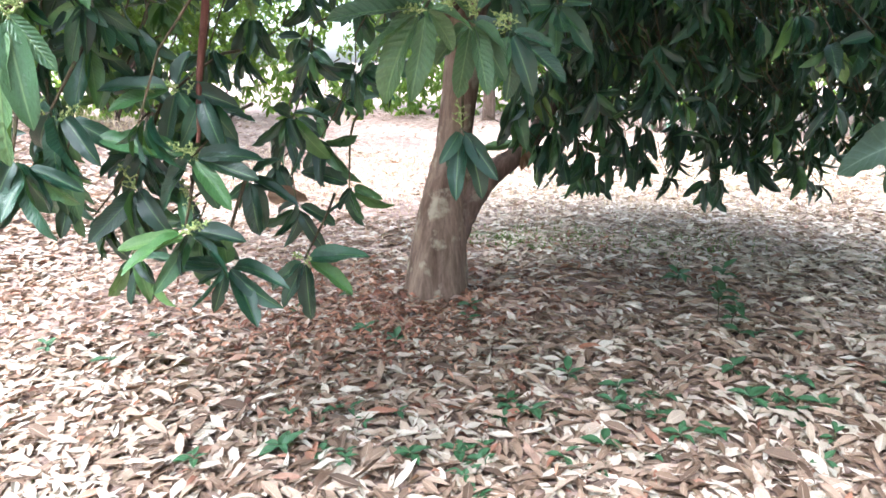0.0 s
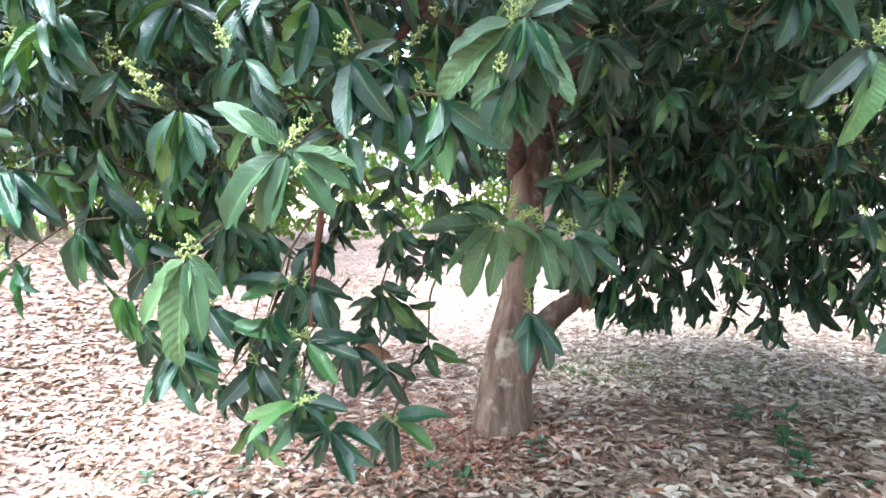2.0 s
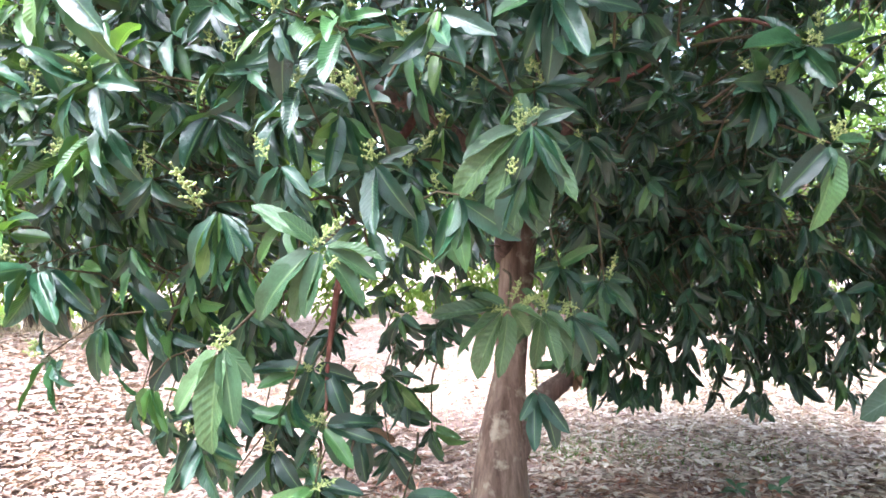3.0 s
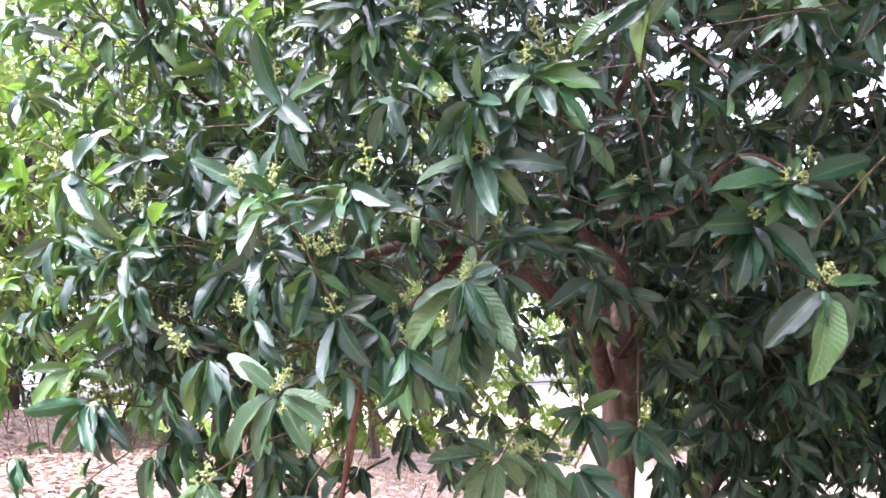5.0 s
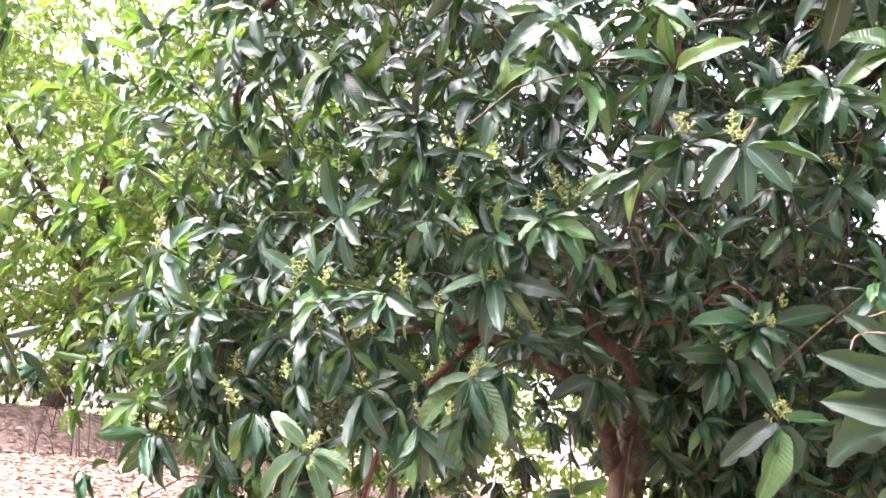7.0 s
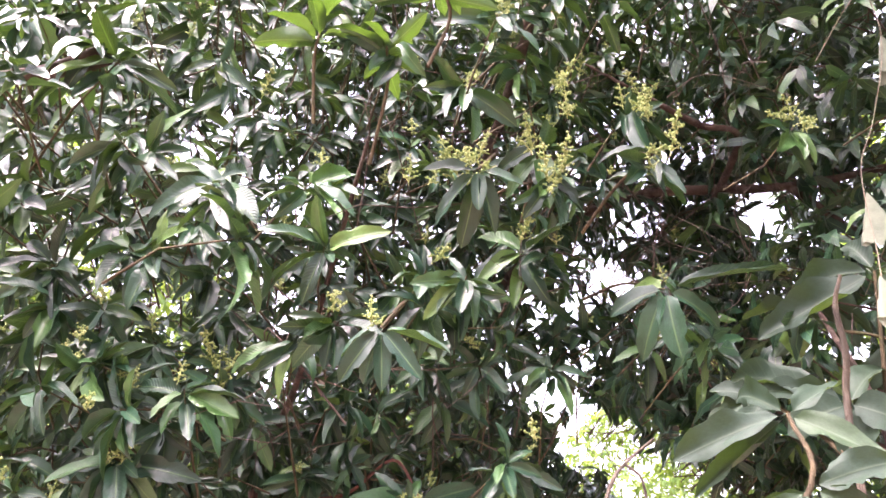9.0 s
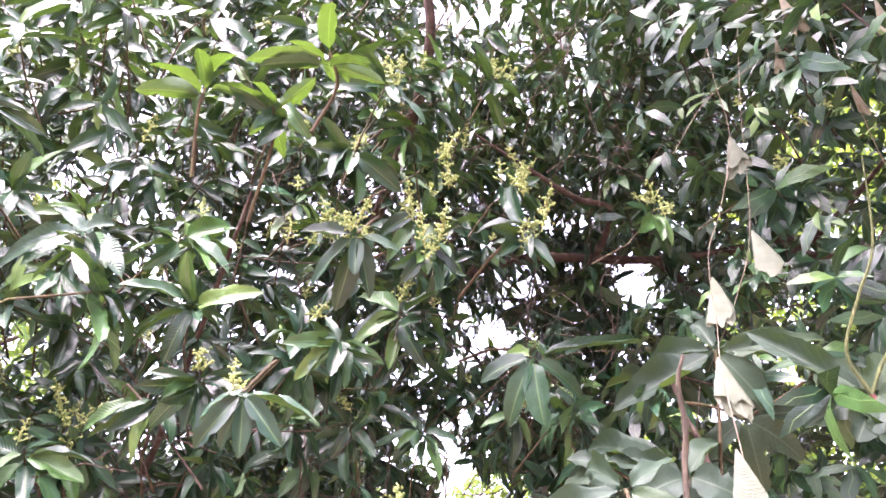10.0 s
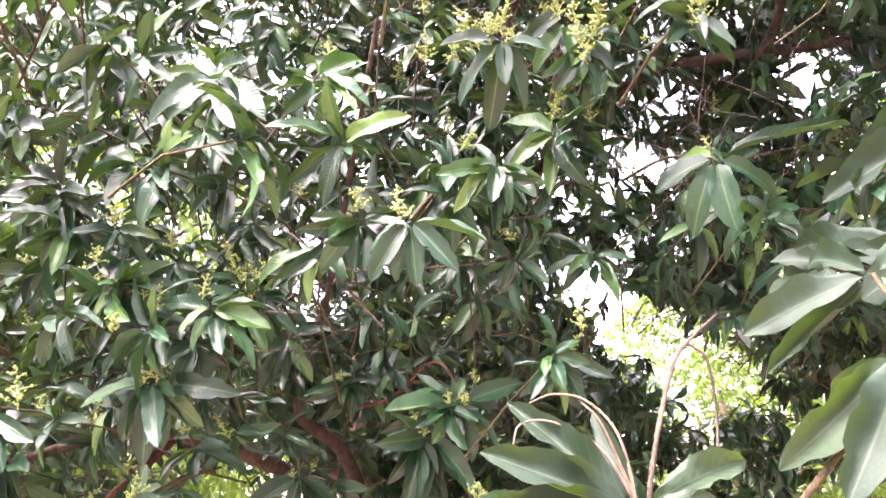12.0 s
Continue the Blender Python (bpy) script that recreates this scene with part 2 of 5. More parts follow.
def strips(base, way, up, length, width, droop, seg=4, fold=0.25, wave=0.0, petiole=0.1, seed=0, blunt=0.8):
    """Many leaves at once: each a folded, drooping blade of 2 x seg quads. Returns verts, quads, uv."""
    r = np.random.default_rng(seed)
    n = len(base)
    s = np.linspace(0, 1, seg + 1)
    way, up = unit(way), unit(up)
    side = unit(np.cross(way, up) + 1e-6)
    s2 = (s ** 2)[None, :, None]
    mid = base[:, None, :] + length[:, None, None] * (way[:, None, :] * s[None, :, None] + np.array([0, 0, -1.0]) * (droop[:, None, None] * s2 * 0.7))
    tang = unit(way[:, None, :] + np.array([0, 0, -1.0]) * (droop[:, None, None] * 1.4 * s[None, :, None]))
    nor = unit(np.cross(side[:, None, :], tang))
    t = np.clip((s - petiole) / (1 - petiole), 0, 1)
    prof = np.maximum(np.sin(np.pi * t ** 0.82) ** blunt, 0.0) * 0.5
    prof[0] = 0.012
    prof[-1] = 0.02
    w = width[:, None] * prof[None, :]
    ph = r.uniform(0, 6.28, (n, 2, 1))
    fq = r.uniform(1.2, 2.4, (n, 2, 1))
    wav = np.sin(s[None, None, :] * 6.28 * fq + ph) * wave
    out = np.empty((n, seg + 1, 3, 3))
    out[:, :, 1] = mid
    for j, sg, q in ((0, -1, 0), (2, 1, 1)):
        lift = w * (fold + wav[:, q, :] * 2.0)
        out[:, :, j] = mid + side[:, None, :] * (sg * w)[:, :, None] + nor * lift[:, :, None]
    k = np.arange(seg)[:, None] * 3
    quad = np.concatenate([k + np.array([0, 1, 4, 3]), k + np.array([1, 2, 5, 4])])
    faces = (np.arange(n) * (seg + 1) * 3)[:, None, None] + quad[None]
    uv = np.empty((n, seg + 1, 3, 2))
    uv[..., 0] = np.array([0, 0.5, 1.0])[None, None, :]
    uv[..., 1] = s[None, :, None]
    return out.reshape(-1, 3), faces.reshape(-1, 4), uv.reshape(-1, 2)


def tube(points, radii, sides=8, steps=6, rough=0.0, seed=0, flute=0.0):
    """A tapered limb along a smooth curve through the points."""
    r = np.random.default_rng(seed)
    p, q = np.asarray(points, float), np.asarray(radii, float)
    pp = np.vstack([2 * p[0] - p[1], p, 2 * p[-1] - p[-2]])
    line, rad = [], []
    for i in range(len(p) - 1):
        a, b, c, d = pp[i:i + 4]
        for u in np.arange(steps) / steps:
            line.append(0.5 * (2 * b + (c - a) * u + (2 * a - 5 * b + 4 * c - d) * u * u + (3 * b - a - 3 * c + d) * u ** 3))
            rad.append(q[i] * (1 - u) + q[i + 1] * u)
    line.append(p[-1]), rad.append(q[-1])
    line, rad = np.array(line), np.array(rad)
    tan = unit(np.gradient(line, axis=0))
    ref = np.array([0.31, 0.93, 0.2]) if abs(tan[0] @ np.array([0.31, 0.93, 0.2])) < 0.9 else np.array([1.0, 0, 0])
    x = unit(np.cross(tan, ref))
    y = np.cross(tan, x)
    a = np.linspace(0, 2 * np.pi, sides, endpoint=False)
    lump = 1 + rough * r.normal(0, 1, (len(line), sides))
    lump = lump * (1 + flute * (np.sin(5 * a + 0.8)[None] + 0.7 * np.sin(8 * a + 2.0)[None]) * np.linspace(1.0, 0.3, len(line))[:, None])
    ring = line[:, None] + (x[:, None] * np.cos(a)[None, :, None] + y[:, None] * np.sin(a)[None, :, None]) * (rad[:, None] * lump)[:, :, None]
    n = len(line)
    i = np.arange(n - 1)[:, None] * sides
    j = np.arange(sides)[None]
    j2 = (j + 1) % sides
    faces = np.stack([i + j, i + j2, i + sides + j2, i + sides + j], -1).reshape(-1, 4)
    cap = (n - 1) * sides
    verts = np.vstack([ring.reshape(-1, 3), line[-1:] + tan[-1:] * rad[-1]])
    tip = len(verts) - 1
    caps = np.array([[cap + k, cap + (k + 1) % sides, tip, tip] for k in range(sides)])
    return verts, faces, caps


def join(pieces):
    vs, fs, us, at = [], [], [], 0
    for piece in pieces:
        v, f = piece[0], piece[1]
        vs.append(v), fs.append(f + at)
        if len(piece) > 2:
            us.append(piece[2])
        at += len(v)
    return (np.vstack(vs), np.vstack(fs), np.vstack(us)) if us else (np.vstack(vs), np.vstack(fs))


def part(name, me, parent, label="", kind=""):
    ob = new(name, me)
    ob.parent = parent
    if label or kind:
        tagged(ob, label, kind=kind)
    return ob


def limb(name, parent, points, radii, mat, sides=8, steps=6, rough=0.0, label="", seed=0, flute=0.0):
    v, f, _ = tube(points, radii, sides, steps, rough, seed, flute)
    return part(name, mesh_from(name, v, f, mat), parent, label)


def whorl(r, tip, axis, count, size, sag=0.55, spread=(30, 88)):
    """The leaves round one shoot tip: bases, ways, ups, lengths, widths."""
    axis = unit(np.asarray(axis, float))
    ref = np.array([0, 0, 1.0]) if abs(axis[2]) < 0.9 else np.array([1.0, 0, 0])
    x = unit(np.cross(axis, ref))
    y = np.cross(axis, x)
    k = np.arange(count)
    a = k * 2.39996 + r.uniform(0, 6.28) + r.normal(0, 0.25, count)
    th = np.radians(r.uniform(*spread, count))
    rad = x * np.cos(a)[:, None] + y * np.sin(a)[:, None]
    sag = sag * r.uniform(0.55, 1.6)
    way = unit(axis * 0.75 * np.cos(th)[:, None] + rad * np.sin(th)[:, None] + np.array([0, 0, -1.0]) * sag * r.uniform(0.5, 1.5, count)[:, None])
    up = unit(axis * np.sin(th)[:, None] - rad * np.cos(th)[:, None] + np.array([0, 0, 0.7]) + r.normal(0, 0.6, (count, 3)))
    base = np.asarray(tip) - axis * (r.uniform(0, 1, count) * 0.05)[:, None]
    length = size * r.uniform(0.55, 1.15, count)
    return base, way, up, length, length * r.uniform(0.225, 0.31, count)


def blade(seed, seg=12, curl=0.3, bites=0.0, blunt=0.55, twist=0.0, cols_n=5, wavy=1.0):
    """One leaf of length 1 along +y, its face up +z: verts, quads, uv. Width 1 before scaling."""
    r = np.random.default_rng(seed)
    s = np.linspace(0, 1, seg + 1)
    t = np.clip((s - 0.09) / 0.91, 0, 1)
    prof = 0.5 * np.maximum(np.sin(np.pi * t ** 0.85), 0) ** blunt
    prof[0], prof[-1] = 0.025, 0.03
    bend = curl * s ** 2
    mid = np.stack([0.03 * np.sin(s * 3 + r.uniform(0, 6)), s * (1 - 0.25 * curl * s), -bend * 0.75], -1)
    cols = []
    for sg in np.linspace(-1, 1, cols_n):
        edge = prof.copy()
        if abs(sg) == 1:
            edge = edge * (1 + r.normal(0, 0.025, seg + 1))
            hit = r.uniform(0, 1, seg + 1) < bites
            edge[hit] *= r.uniform(0.6, 0.9, hit.sum())
        wav = np.sin(s * r.uniform(12, 17) + r.uniform(0, 6)) * 0.03 * abs(sg) ** 2 + np.sin(s * 5 + r.uniform(0, 6)) * 0.05 * abs(sg)
        tw = twist * s * sg
        cols.append(np.stack([mid[:, 0] + edge * sg, mid[:, 1], mid[:, 2] + prof * (0.3 * abs(sg) + wav * 2 * wavy + tw * 0.8) * 0.6], -1))
    v = np.stack(cols, 1)
    # x is in widths, y and z in lengths
    c = cols_n
    k = np.arange(seg)[:, None] * c
    quad = np.concatenate([k + np.array([j, j + 1, j + c + 1, j + c]) for j in range(c - 1)])
    uv = np.empty((seg + 1, c, 2))
    uv[..., 0] = np.linspace(0, 1, c)[None]
    uv[..., 1] = s[:, None]
    return v.reshape(-1, 3), quad, uv.reshape(-1, 2)


BLADES = [blade(k, 12, c, bt, bl, tw) for k, (c, bt, bl, tw) in enumerate([(0.15, 0.0, 0.5, 0.1), (0.3, 0.08, 0.42, -0.2), (0.45, 0.0, 0.46, 0.2), (0.6, 0.12, 0.42, 0.0), (0.25, 0.2, 0.4, 0.3),
                                                                          (0.35, 0.0, 0.5, -0.3), (0.75, 0.1, 0.42, 0.15), (0.1, 0.1, 0.45, -0.1), (0.5, 0.2, 0.4, 0.25), (0.2, 0.05, 0.52, 0.0)])]
BLADES_MID = [blade(k + 20, 6, c, 0.12, 0.55, tw, 3) for k, (c, tw) in enumerate([(0.15, 0.1), (0.35, -0.2), (0.55, 0.2), (0.7, 0.0), (0.25, 0.3), (0.4, -0.1), (0.1, 0.2), (0.6, -0.2)])]
BLADES_FAR = [blade(k + 50, 3, c, 0.0, 0.5, tw, 2) for k, (c, tw) in enumerate([(0.15, 0.2), (0.4, -0.3), (0.6, 0.3), (0.3, -0.1)])]
BLADES_LOW = [blade(k + 40, 3, c, 0.05, 0.55, tw, 3) for k, (c, tw) in enumerate([(0.15, 0.1), (0.35, -0.2), (0.55, 0.2), (0.7, 0.0), (0.25, 0.3), (0.4, -0.1)])]


def leaf_frames(way, up):
    y = unit(way)
    x = unit(np.cross(y, up) + 1e-7)
    return x, y, np.cross(x, y)


def set_leaves(r, base, way, up, length, width, blades):
    """Lay blades at many places, joined into one set of arrays."""
    x, y, z = leaf_frames(way, up)
    pick = r.integers(0, len(blades), len(base))
    out = []
    for k, (v, f, u) in enumerate(blades):
        i = np.nonzero(pick == k)[0]
        if not len(i):
            continue
        g = (base[i][:, None] + v[None, :, 0:1] * (x[i] * width[i][:, None])[:, None] + v[None, :, 1:2] * (y[i] * length[i][:, None])[:, None] + v[None, :, 2:3] * (z[i] * length[i][:, None])[:, None])
        faces = (np.arange(len(i)) * len(v))[:, None, None] + f[None]
        out.append((g.reshape(-1, 3), faces.reshape(-1, 4), np.tile(u, (len(i), 1))))
    return join(out)


# ---- the ground ----
def ground_height(x, y):
    far = -x + 0.12 * np.sin(y * 1.3) + 0.06 * np.sin(y * 3.1 + x)
    rise = np.clip((far - 2.6) / 4.6, 0, 1)
    step = np.clip((far - 7.3) / 1.3, 0, 1)
    bank = (1.15 * rise ** 1.4 * (3 - 2 * rise) + 0.75 * step ** 2 * (3 - 2 * step)) / (1 + np.exp((y - 11) * 0.9)) / (1 + np.exp((-3 - y) * 0.9))
    fade = np.exp(-((x ** 2 + (y - 4) ** 2) / 900))
    return (0.05 * np.sin(x * 0.7 + 0.4) * np.sin(y * 0.55) + 0.02 * np.sin(x * 2.1 + y * 1.7) - 0.012 + bank) * fade


def grid_axis(half):
    near = np.arange(-9, 16, 0.25)
    return np.concatenate([-np.geomspace(half, 10, 16), near, np.geomspace(17, half, 16)])


gx = grid_axis(300.0)
X, Y = np.meshgrid(gx, gx, indexing="ij")
Z = ground_height(X, Y)
ng = len(gx)
ii, jj = np.meshgrid(np.arange(ng - 1), np.arange(ng - 1), indexing="ij")
gf = np.stack([ii * ng + jj, (ii + 1) * ng + jj, (ii + 1) * ng + jj + 1, ii * ng + jj + 1], -1).reshape(-1, 4)
ground = new("ground", mesh_from("ground", np.stack([X, Y, Z], -1).reshape(-1, 3), gf, SOIL))
tagged(ground, "dry pinkish soil thick with fallen mango leaves", "ground", kind="structure")


def litter(r, n, x0, x1, y0, y1, size=(0.065, 0.145), seg=3):
    x, y = r.uniform(x0, x1, n), r.uniform(y0, y1, n)
    z = ground_height(x, y) + r.uniform(0.004, 0.035, n)
    a = r.uniform(0, 6.28, n)
    way = np.stack([np.cos(a), np.sin(a), r.normal(0.08, 0.16, n)], -1)
    up = np.stack([r.normal(0, 0.3, n), r.normal(0, 0.3, n), np.ones(n)], -1)
    length = r.uniform(*size, n)
    base = np.stack([x, y, z], -1) - way * length[:, None] * 0.5
    base[:, 2] = np.maximum(base[:, 2], ground_height(base[:, 0], base[:, 1]) + 0.003)
    return strips(base, way, up, length, length * r.uniform(0.2, 0.34, n), r.uniform(0.0, 0.25, n), seg, 0.35, 0.25, 0.06, seed=int(r.integers(1e6)))


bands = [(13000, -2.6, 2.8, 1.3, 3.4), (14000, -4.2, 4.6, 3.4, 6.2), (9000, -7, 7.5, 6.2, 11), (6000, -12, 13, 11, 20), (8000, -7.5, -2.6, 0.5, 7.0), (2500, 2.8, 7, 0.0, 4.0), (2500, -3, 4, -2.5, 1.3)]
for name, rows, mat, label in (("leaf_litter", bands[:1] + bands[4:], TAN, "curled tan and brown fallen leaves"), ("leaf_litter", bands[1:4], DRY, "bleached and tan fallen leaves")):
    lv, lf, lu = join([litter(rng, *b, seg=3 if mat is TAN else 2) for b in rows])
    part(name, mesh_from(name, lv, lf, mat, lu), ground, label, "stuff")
# bleached litter, its colour raised to make up for missing light behind the tree
PALE_LIT = leaf_material("pale_lit_leaf", [(0.0, (0.3, 0.21, 0.165)), (0.5, (0.5, 0.4, 0.33)), (1.0, (0.68, 0.61, 0.54))], (0.6, 0.5, 0.4), rough=0.65, spec=0.3, glow=0.15, trans=(0.6, 0.45, 0.3))
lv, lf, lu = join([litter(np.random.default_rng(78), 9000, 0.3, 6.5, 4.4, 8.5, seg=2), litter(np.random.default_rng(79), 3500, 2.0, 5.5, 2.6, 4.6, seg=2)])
part("leaf_litter", mesh_from("leaf_litter", lv + np.array([0, 0, 0.012]), lf, PALE_LIT, lu), ground, "bleached leaves and straw behind the tree, lightened to stand for more light", "stuff")
lv, lf, lu = litter(np.random.default_rng(77), 10000, -9.5, -2.6, 0.5, 9.5, seg=2)
part("leaf_litter", mesh_from("leaf_litter", lv, lf, DRY, lu), ground, "bleached fallen leaves on the bank", "stuff")
qa, qr = rng.uniform(0, 6.28, 5200), np.abs(rng.normal(0, 1.0, 5200))
lv, lf, lu = litter(rng, 5200, -1, 1, -1, 1)
shift = np.repeat(np.stack([0.15 + 1.25 * qr * np.cos(qa), 3.6 + 0.85 * qr * np.sin(qa), np.full(5200, 0.012)], -1), 12, axis=0)
part("brown_litter", mesh_from("brown_litter", lv * np.array([0.5, 0.5, 1]) * 1.0 + shift, lf, BROWN, lu), ground, "reddish-brown fallen leaves, thickest round the trunk", "stuff")

# ---- the mango tree ----
TX, TY = 0.0, 4.25
# gaps between the boughs through which the sky shows: a point, a direction, a half-width per metre
GAPS = [((0.84, -0.61, 1.98), (0.276, 0.933, 0.231), 0.055), ((0.84, -0.61, 1.98), (0.353, 0.924, 0.151), 0.075), ((0.78, -0.78, 1.95), (-0.553, 0.724, 0.412), 0.06), ((0.93, -0.83, 2.0), (0.449, 0.762, 0.468), 0.028), ((0.86, -0.76, 1.96), (0.287, 0.856, 0.429), 0.022), ((0.87, -0.79, 1.99), (0.2, 0.94, 0.28), 0.02)]


def clear_gaps(p):
    keep = np.full(len(p), True)
    for o, d, w in GAPS:
        q = p - np.array(o)
        along = q @ np.array(d)
        off = np.linalg.norm(q - along[:, None] * np.array(d), axis=1)
        ragged = 1.0 + 0.4 * np.sin(7.3 * p[:, 0] + 5.1 * p[:, 2]) * np.sin(6.1 * p[:, 1] + 2.0 * p[:, 2])
        keep &= (off > (w * along + 0.05) * ragged) | (along < 2.4)
    return keep


def clear_stem(p):
    """The stem stands free of leaves towards the walk's middle part."""
    x = 0.72 - 0.114 * (p[:, 1] + 0.82)
    return ~((np.abs(p[:, 0] - x + 0.02) < 0.2) & (p[:, 2] > 1.2) & (p[:, 2] < 2.12) & (p[:, 1] < 4.1))


tree = tagged(new("mango_tree"), "low spreading mango tree with dark glossy leaves in bud", "tree")
limb("trunk", tree, [(-0.04, 4.02, -0.15), (-0.045, 4.03, 0.05), (-0.02, 4.06, 0.35), (0.025, 4.1, 0.64), (0.07, 4.14, 0.92), (0.12, 4.2, 1.3), (0.18, 4.24, 1.75), (0.25, 4.26, 2.3), (0.22, 4.3, 3.2), (0.15, 4.4, 4.6)],
     [0.27, 0.205, 0.17, 0.145, 0.108, 0.112, 0.125, 0.115, 0.075, 0.03], BARK, 40, 8, 0.012, "grey-brown bark with pale vertical streaks", flute=0.045)

BOUGHS = [
    ([(0.03, 4.07, 0.28), (0.13, 4.08, 0.55), (0.29, 4.1, 0.745), (0.43, 4.13, 0.84), (0.56, 4.2, 0.94), (0.85, 4.5, 1.4), (1.5, 4.8, 2.5)], [0.1, 0.1, 0.078, 0.064, 0.056, 0.045, 0.02]),
    ([(0.08, 4.29, 1.7), (0.05, 3.6, 2.1), (-0.15, 2.9, 2.3), (-0.35, 2.1, 2.35), (-0.5, 1.5, 2.2)], [0.07, 0.055, 0.04, 0.03, 0.012]),
    ([(0.17, 4.28, 1.95), (0.3, 3.5, 2.1), (0.34, 2.6, 2.27), (0.2, 2.35, 2.42), (0.3, 2.2, 2.7), (0.5, 1.45, 2.72), (0.72, 0.95, 3.3)], [0.075, 0.042, 0.03, 0.024, 0.016, 0.01, 0.006]),
    ([(0.3, 2.4, 2.5), (0.42, 2.3, 2.42), (0.6, 2.35, 2.45), (0.8, 1.9, 2.5), (0.9, 1.5, 2.3)], [0.01, 0.009, 0.008, 0.006, 0.004]),
    ([(0.17, 4.28, 2.2), (-0.6, 4.0, 2.8), (-1.5, 3.4, 3.0), (-2.2, 2.6, 2.9)], [0.07, 0.05, 0.035, 0.012]),
    ([(0.2, 4.28, 2.5), (0.9, 3.4, 3.2), (1.5, 2.5, 3.7), (1.9, 2.0, 3.78), (2.6, 1.75, 3.7), (3.1, 1.4, 3.65)], [0.055, 0.04, 0.03, 0.026, 0.02, 0.012]),
    ([(0.22, 4.3, 2.9), (0.1, 5.2, 3.2), (-0.3, 6.3, 3.3)], [0.06, 0.045, 0.02]),
    ([(0.9, 3.4, 3.2), (1.1, 2.2, 3.6), (1.28, 1.0, 3.9), (1.25, 0.7, 4.2)], [0.03, 0.026, 0.022, 0.016]),
    ([(0.09, 0.53, 3.21), (0.05, 0.54, 3.2), (-0.06, 0.56, 3.17), (-0.3, 0.62, 3.17), (-0.75, 0.85, 3.2), (-1.3, 1.6, 3.1), (-1.5, 3.4, 3.0)], [0.028, 0.026, 0.02, 0.017, 0.014, 0.012, 0.012]),
    ([(2.6, 1.75, 3.69), (2.78, 1.66, 3.4), (2.83, 1.5, 3.38), (2.89, 1.26, 3.43), (2.9, 1.09, 3.44), (2.91, 0.9, 3.46), (2.9, 0.68, 3.5)], [0.021, 0.02, 0.02, 0.02, 0.016, 0.013, 0.008]),
    ([(2.9, 1.24, 3.44), (3.06, 1.13, 3.38), (3.18, 1.05, 3.3), (3.29, 0.95, 3.23)], [0.021, 0.013, 0.011, 0.007]),
    ([(2.3, 1.9, 3.7), (2.21, 1.42, 3.71), (2.03, 1.37, 3.73), (1.82, 1.29, 3.78), (1.55, 1.25, 3.93)], [0.021, 0.013, 0.014, 0.011, 0.004]),
    ([(-0.3, 2.3, 2.35), (-0.5, 1.8, 1.9), (-0.6, 1.75, 1.5), (-0.62, 1.7, 1.25)], [0.02, 0.012, 0.009, 0.005]),
]
for k, (pp, rr) in enumerate(BOUGHS):
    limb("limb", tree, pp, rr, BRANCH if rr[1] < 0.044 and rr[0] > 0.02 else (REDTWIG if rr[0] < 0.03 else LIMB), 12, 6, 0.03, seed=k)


def beads(seed, size=0.09, arms=6, tall=1.15):
    """A flower spray: short stalks strung with buds, on triangles."""
    r = np.random.default_rng(seed)
    o = np.array([[1, 0, 0], [-1, 0, 0], [0, 1, 0], [0, -1, 0], [0, 0, 1], [0, 0, -1]], float)
    of = np.array([[0, 2, 4], [2, 1, 4], [1, 3, 4], [3, 0, 4], [2, 0, 5], [1, 2, 5], [3, 1, 5], [0, 3, 5]])
    vs, fs, at = [], [], 0
    stalks = [(np.zeros(3), unit(np.array([0, 0, 1.0]) + r.normal(0, 0.3, 3)), size * tall, 13)]
    for k in range(arms):
        way = unit(np.array([np.cos(k * 2.4), np.sin(k * 2.4), 0.35]) + r.normal(0, 0.2, 3))
        stalks.append((stalks[0][1] * size * tall * (0.1 + 0.8 * k / arms), way, size * r.uniform(0.45, 0.8) * (1 - 0.5 * k / arms), 9))
    for root, way, ln, n in stalks:
        for q in np.linspace(0.15, 1, n - 3):
            c = root + way * ln * q + r.normal(0, size * 0.055, 3)
            vs.append(c + o * r.uniform(0.0024, 0.0045)), fs.append(of + at)
            at += 6
        x = unit(np.cross(way, np.array([0.3, 0.9, 0.2])))
        yv = np.cross(way, x)
        ring = np.array([x, -0.5 * x + 0.87 * yv, -0.5 * x - 0.87 * yv]) * 0.0014
        vs.append(np.vstack([root + ring, root + way * ln + ring * 0.6]))
        fs.append(np.array([[0, 1, 4], [0, 4, 3], [1, 2, 5], [1, 5, 4], [2, 0, 3], [2, 3, 5]]) + at)
        at += 6
    return np.vstack(vs), np.vstack(fs)


SPRAYS = [beads(k, s, n, tl) for k, (s, n, tl) in enumerate([(0.04, 7, 1.3), (0.045, 9, 1.9), (0.036, 6, 1.2), (0.042, 12, 2.6)])]
SPRAY_MESHES = [mesh_from("panicle", v, f, FLOWER) for v, f in SPRAYS]


def leaf_meshes(mat):
    return [mesh_from("leaf", v, f, mat, u) for v, f, u in BLADES]


LEAF_MESHES = leaf_meshes(LEAF_ONE)
QUILTED_MESHES = leaf_meshes(QUILTED)


def sprays_at(r, places, lo=0.6, hi=1.1):
    out = []
    for p in places:
        v, f = SPRAYS[int(r.integers(len(SPRAYS)))]
        a = r.uniform(0, 6.28)
        m = np.array([[np.cos(a), -np.sin(a), 0], [np.sin(a), np.cos(a), 0], [0, 0, 1]])
        out.append((v @ m.T * r.uniform(lo, hi) + p, f))
    return join(out)


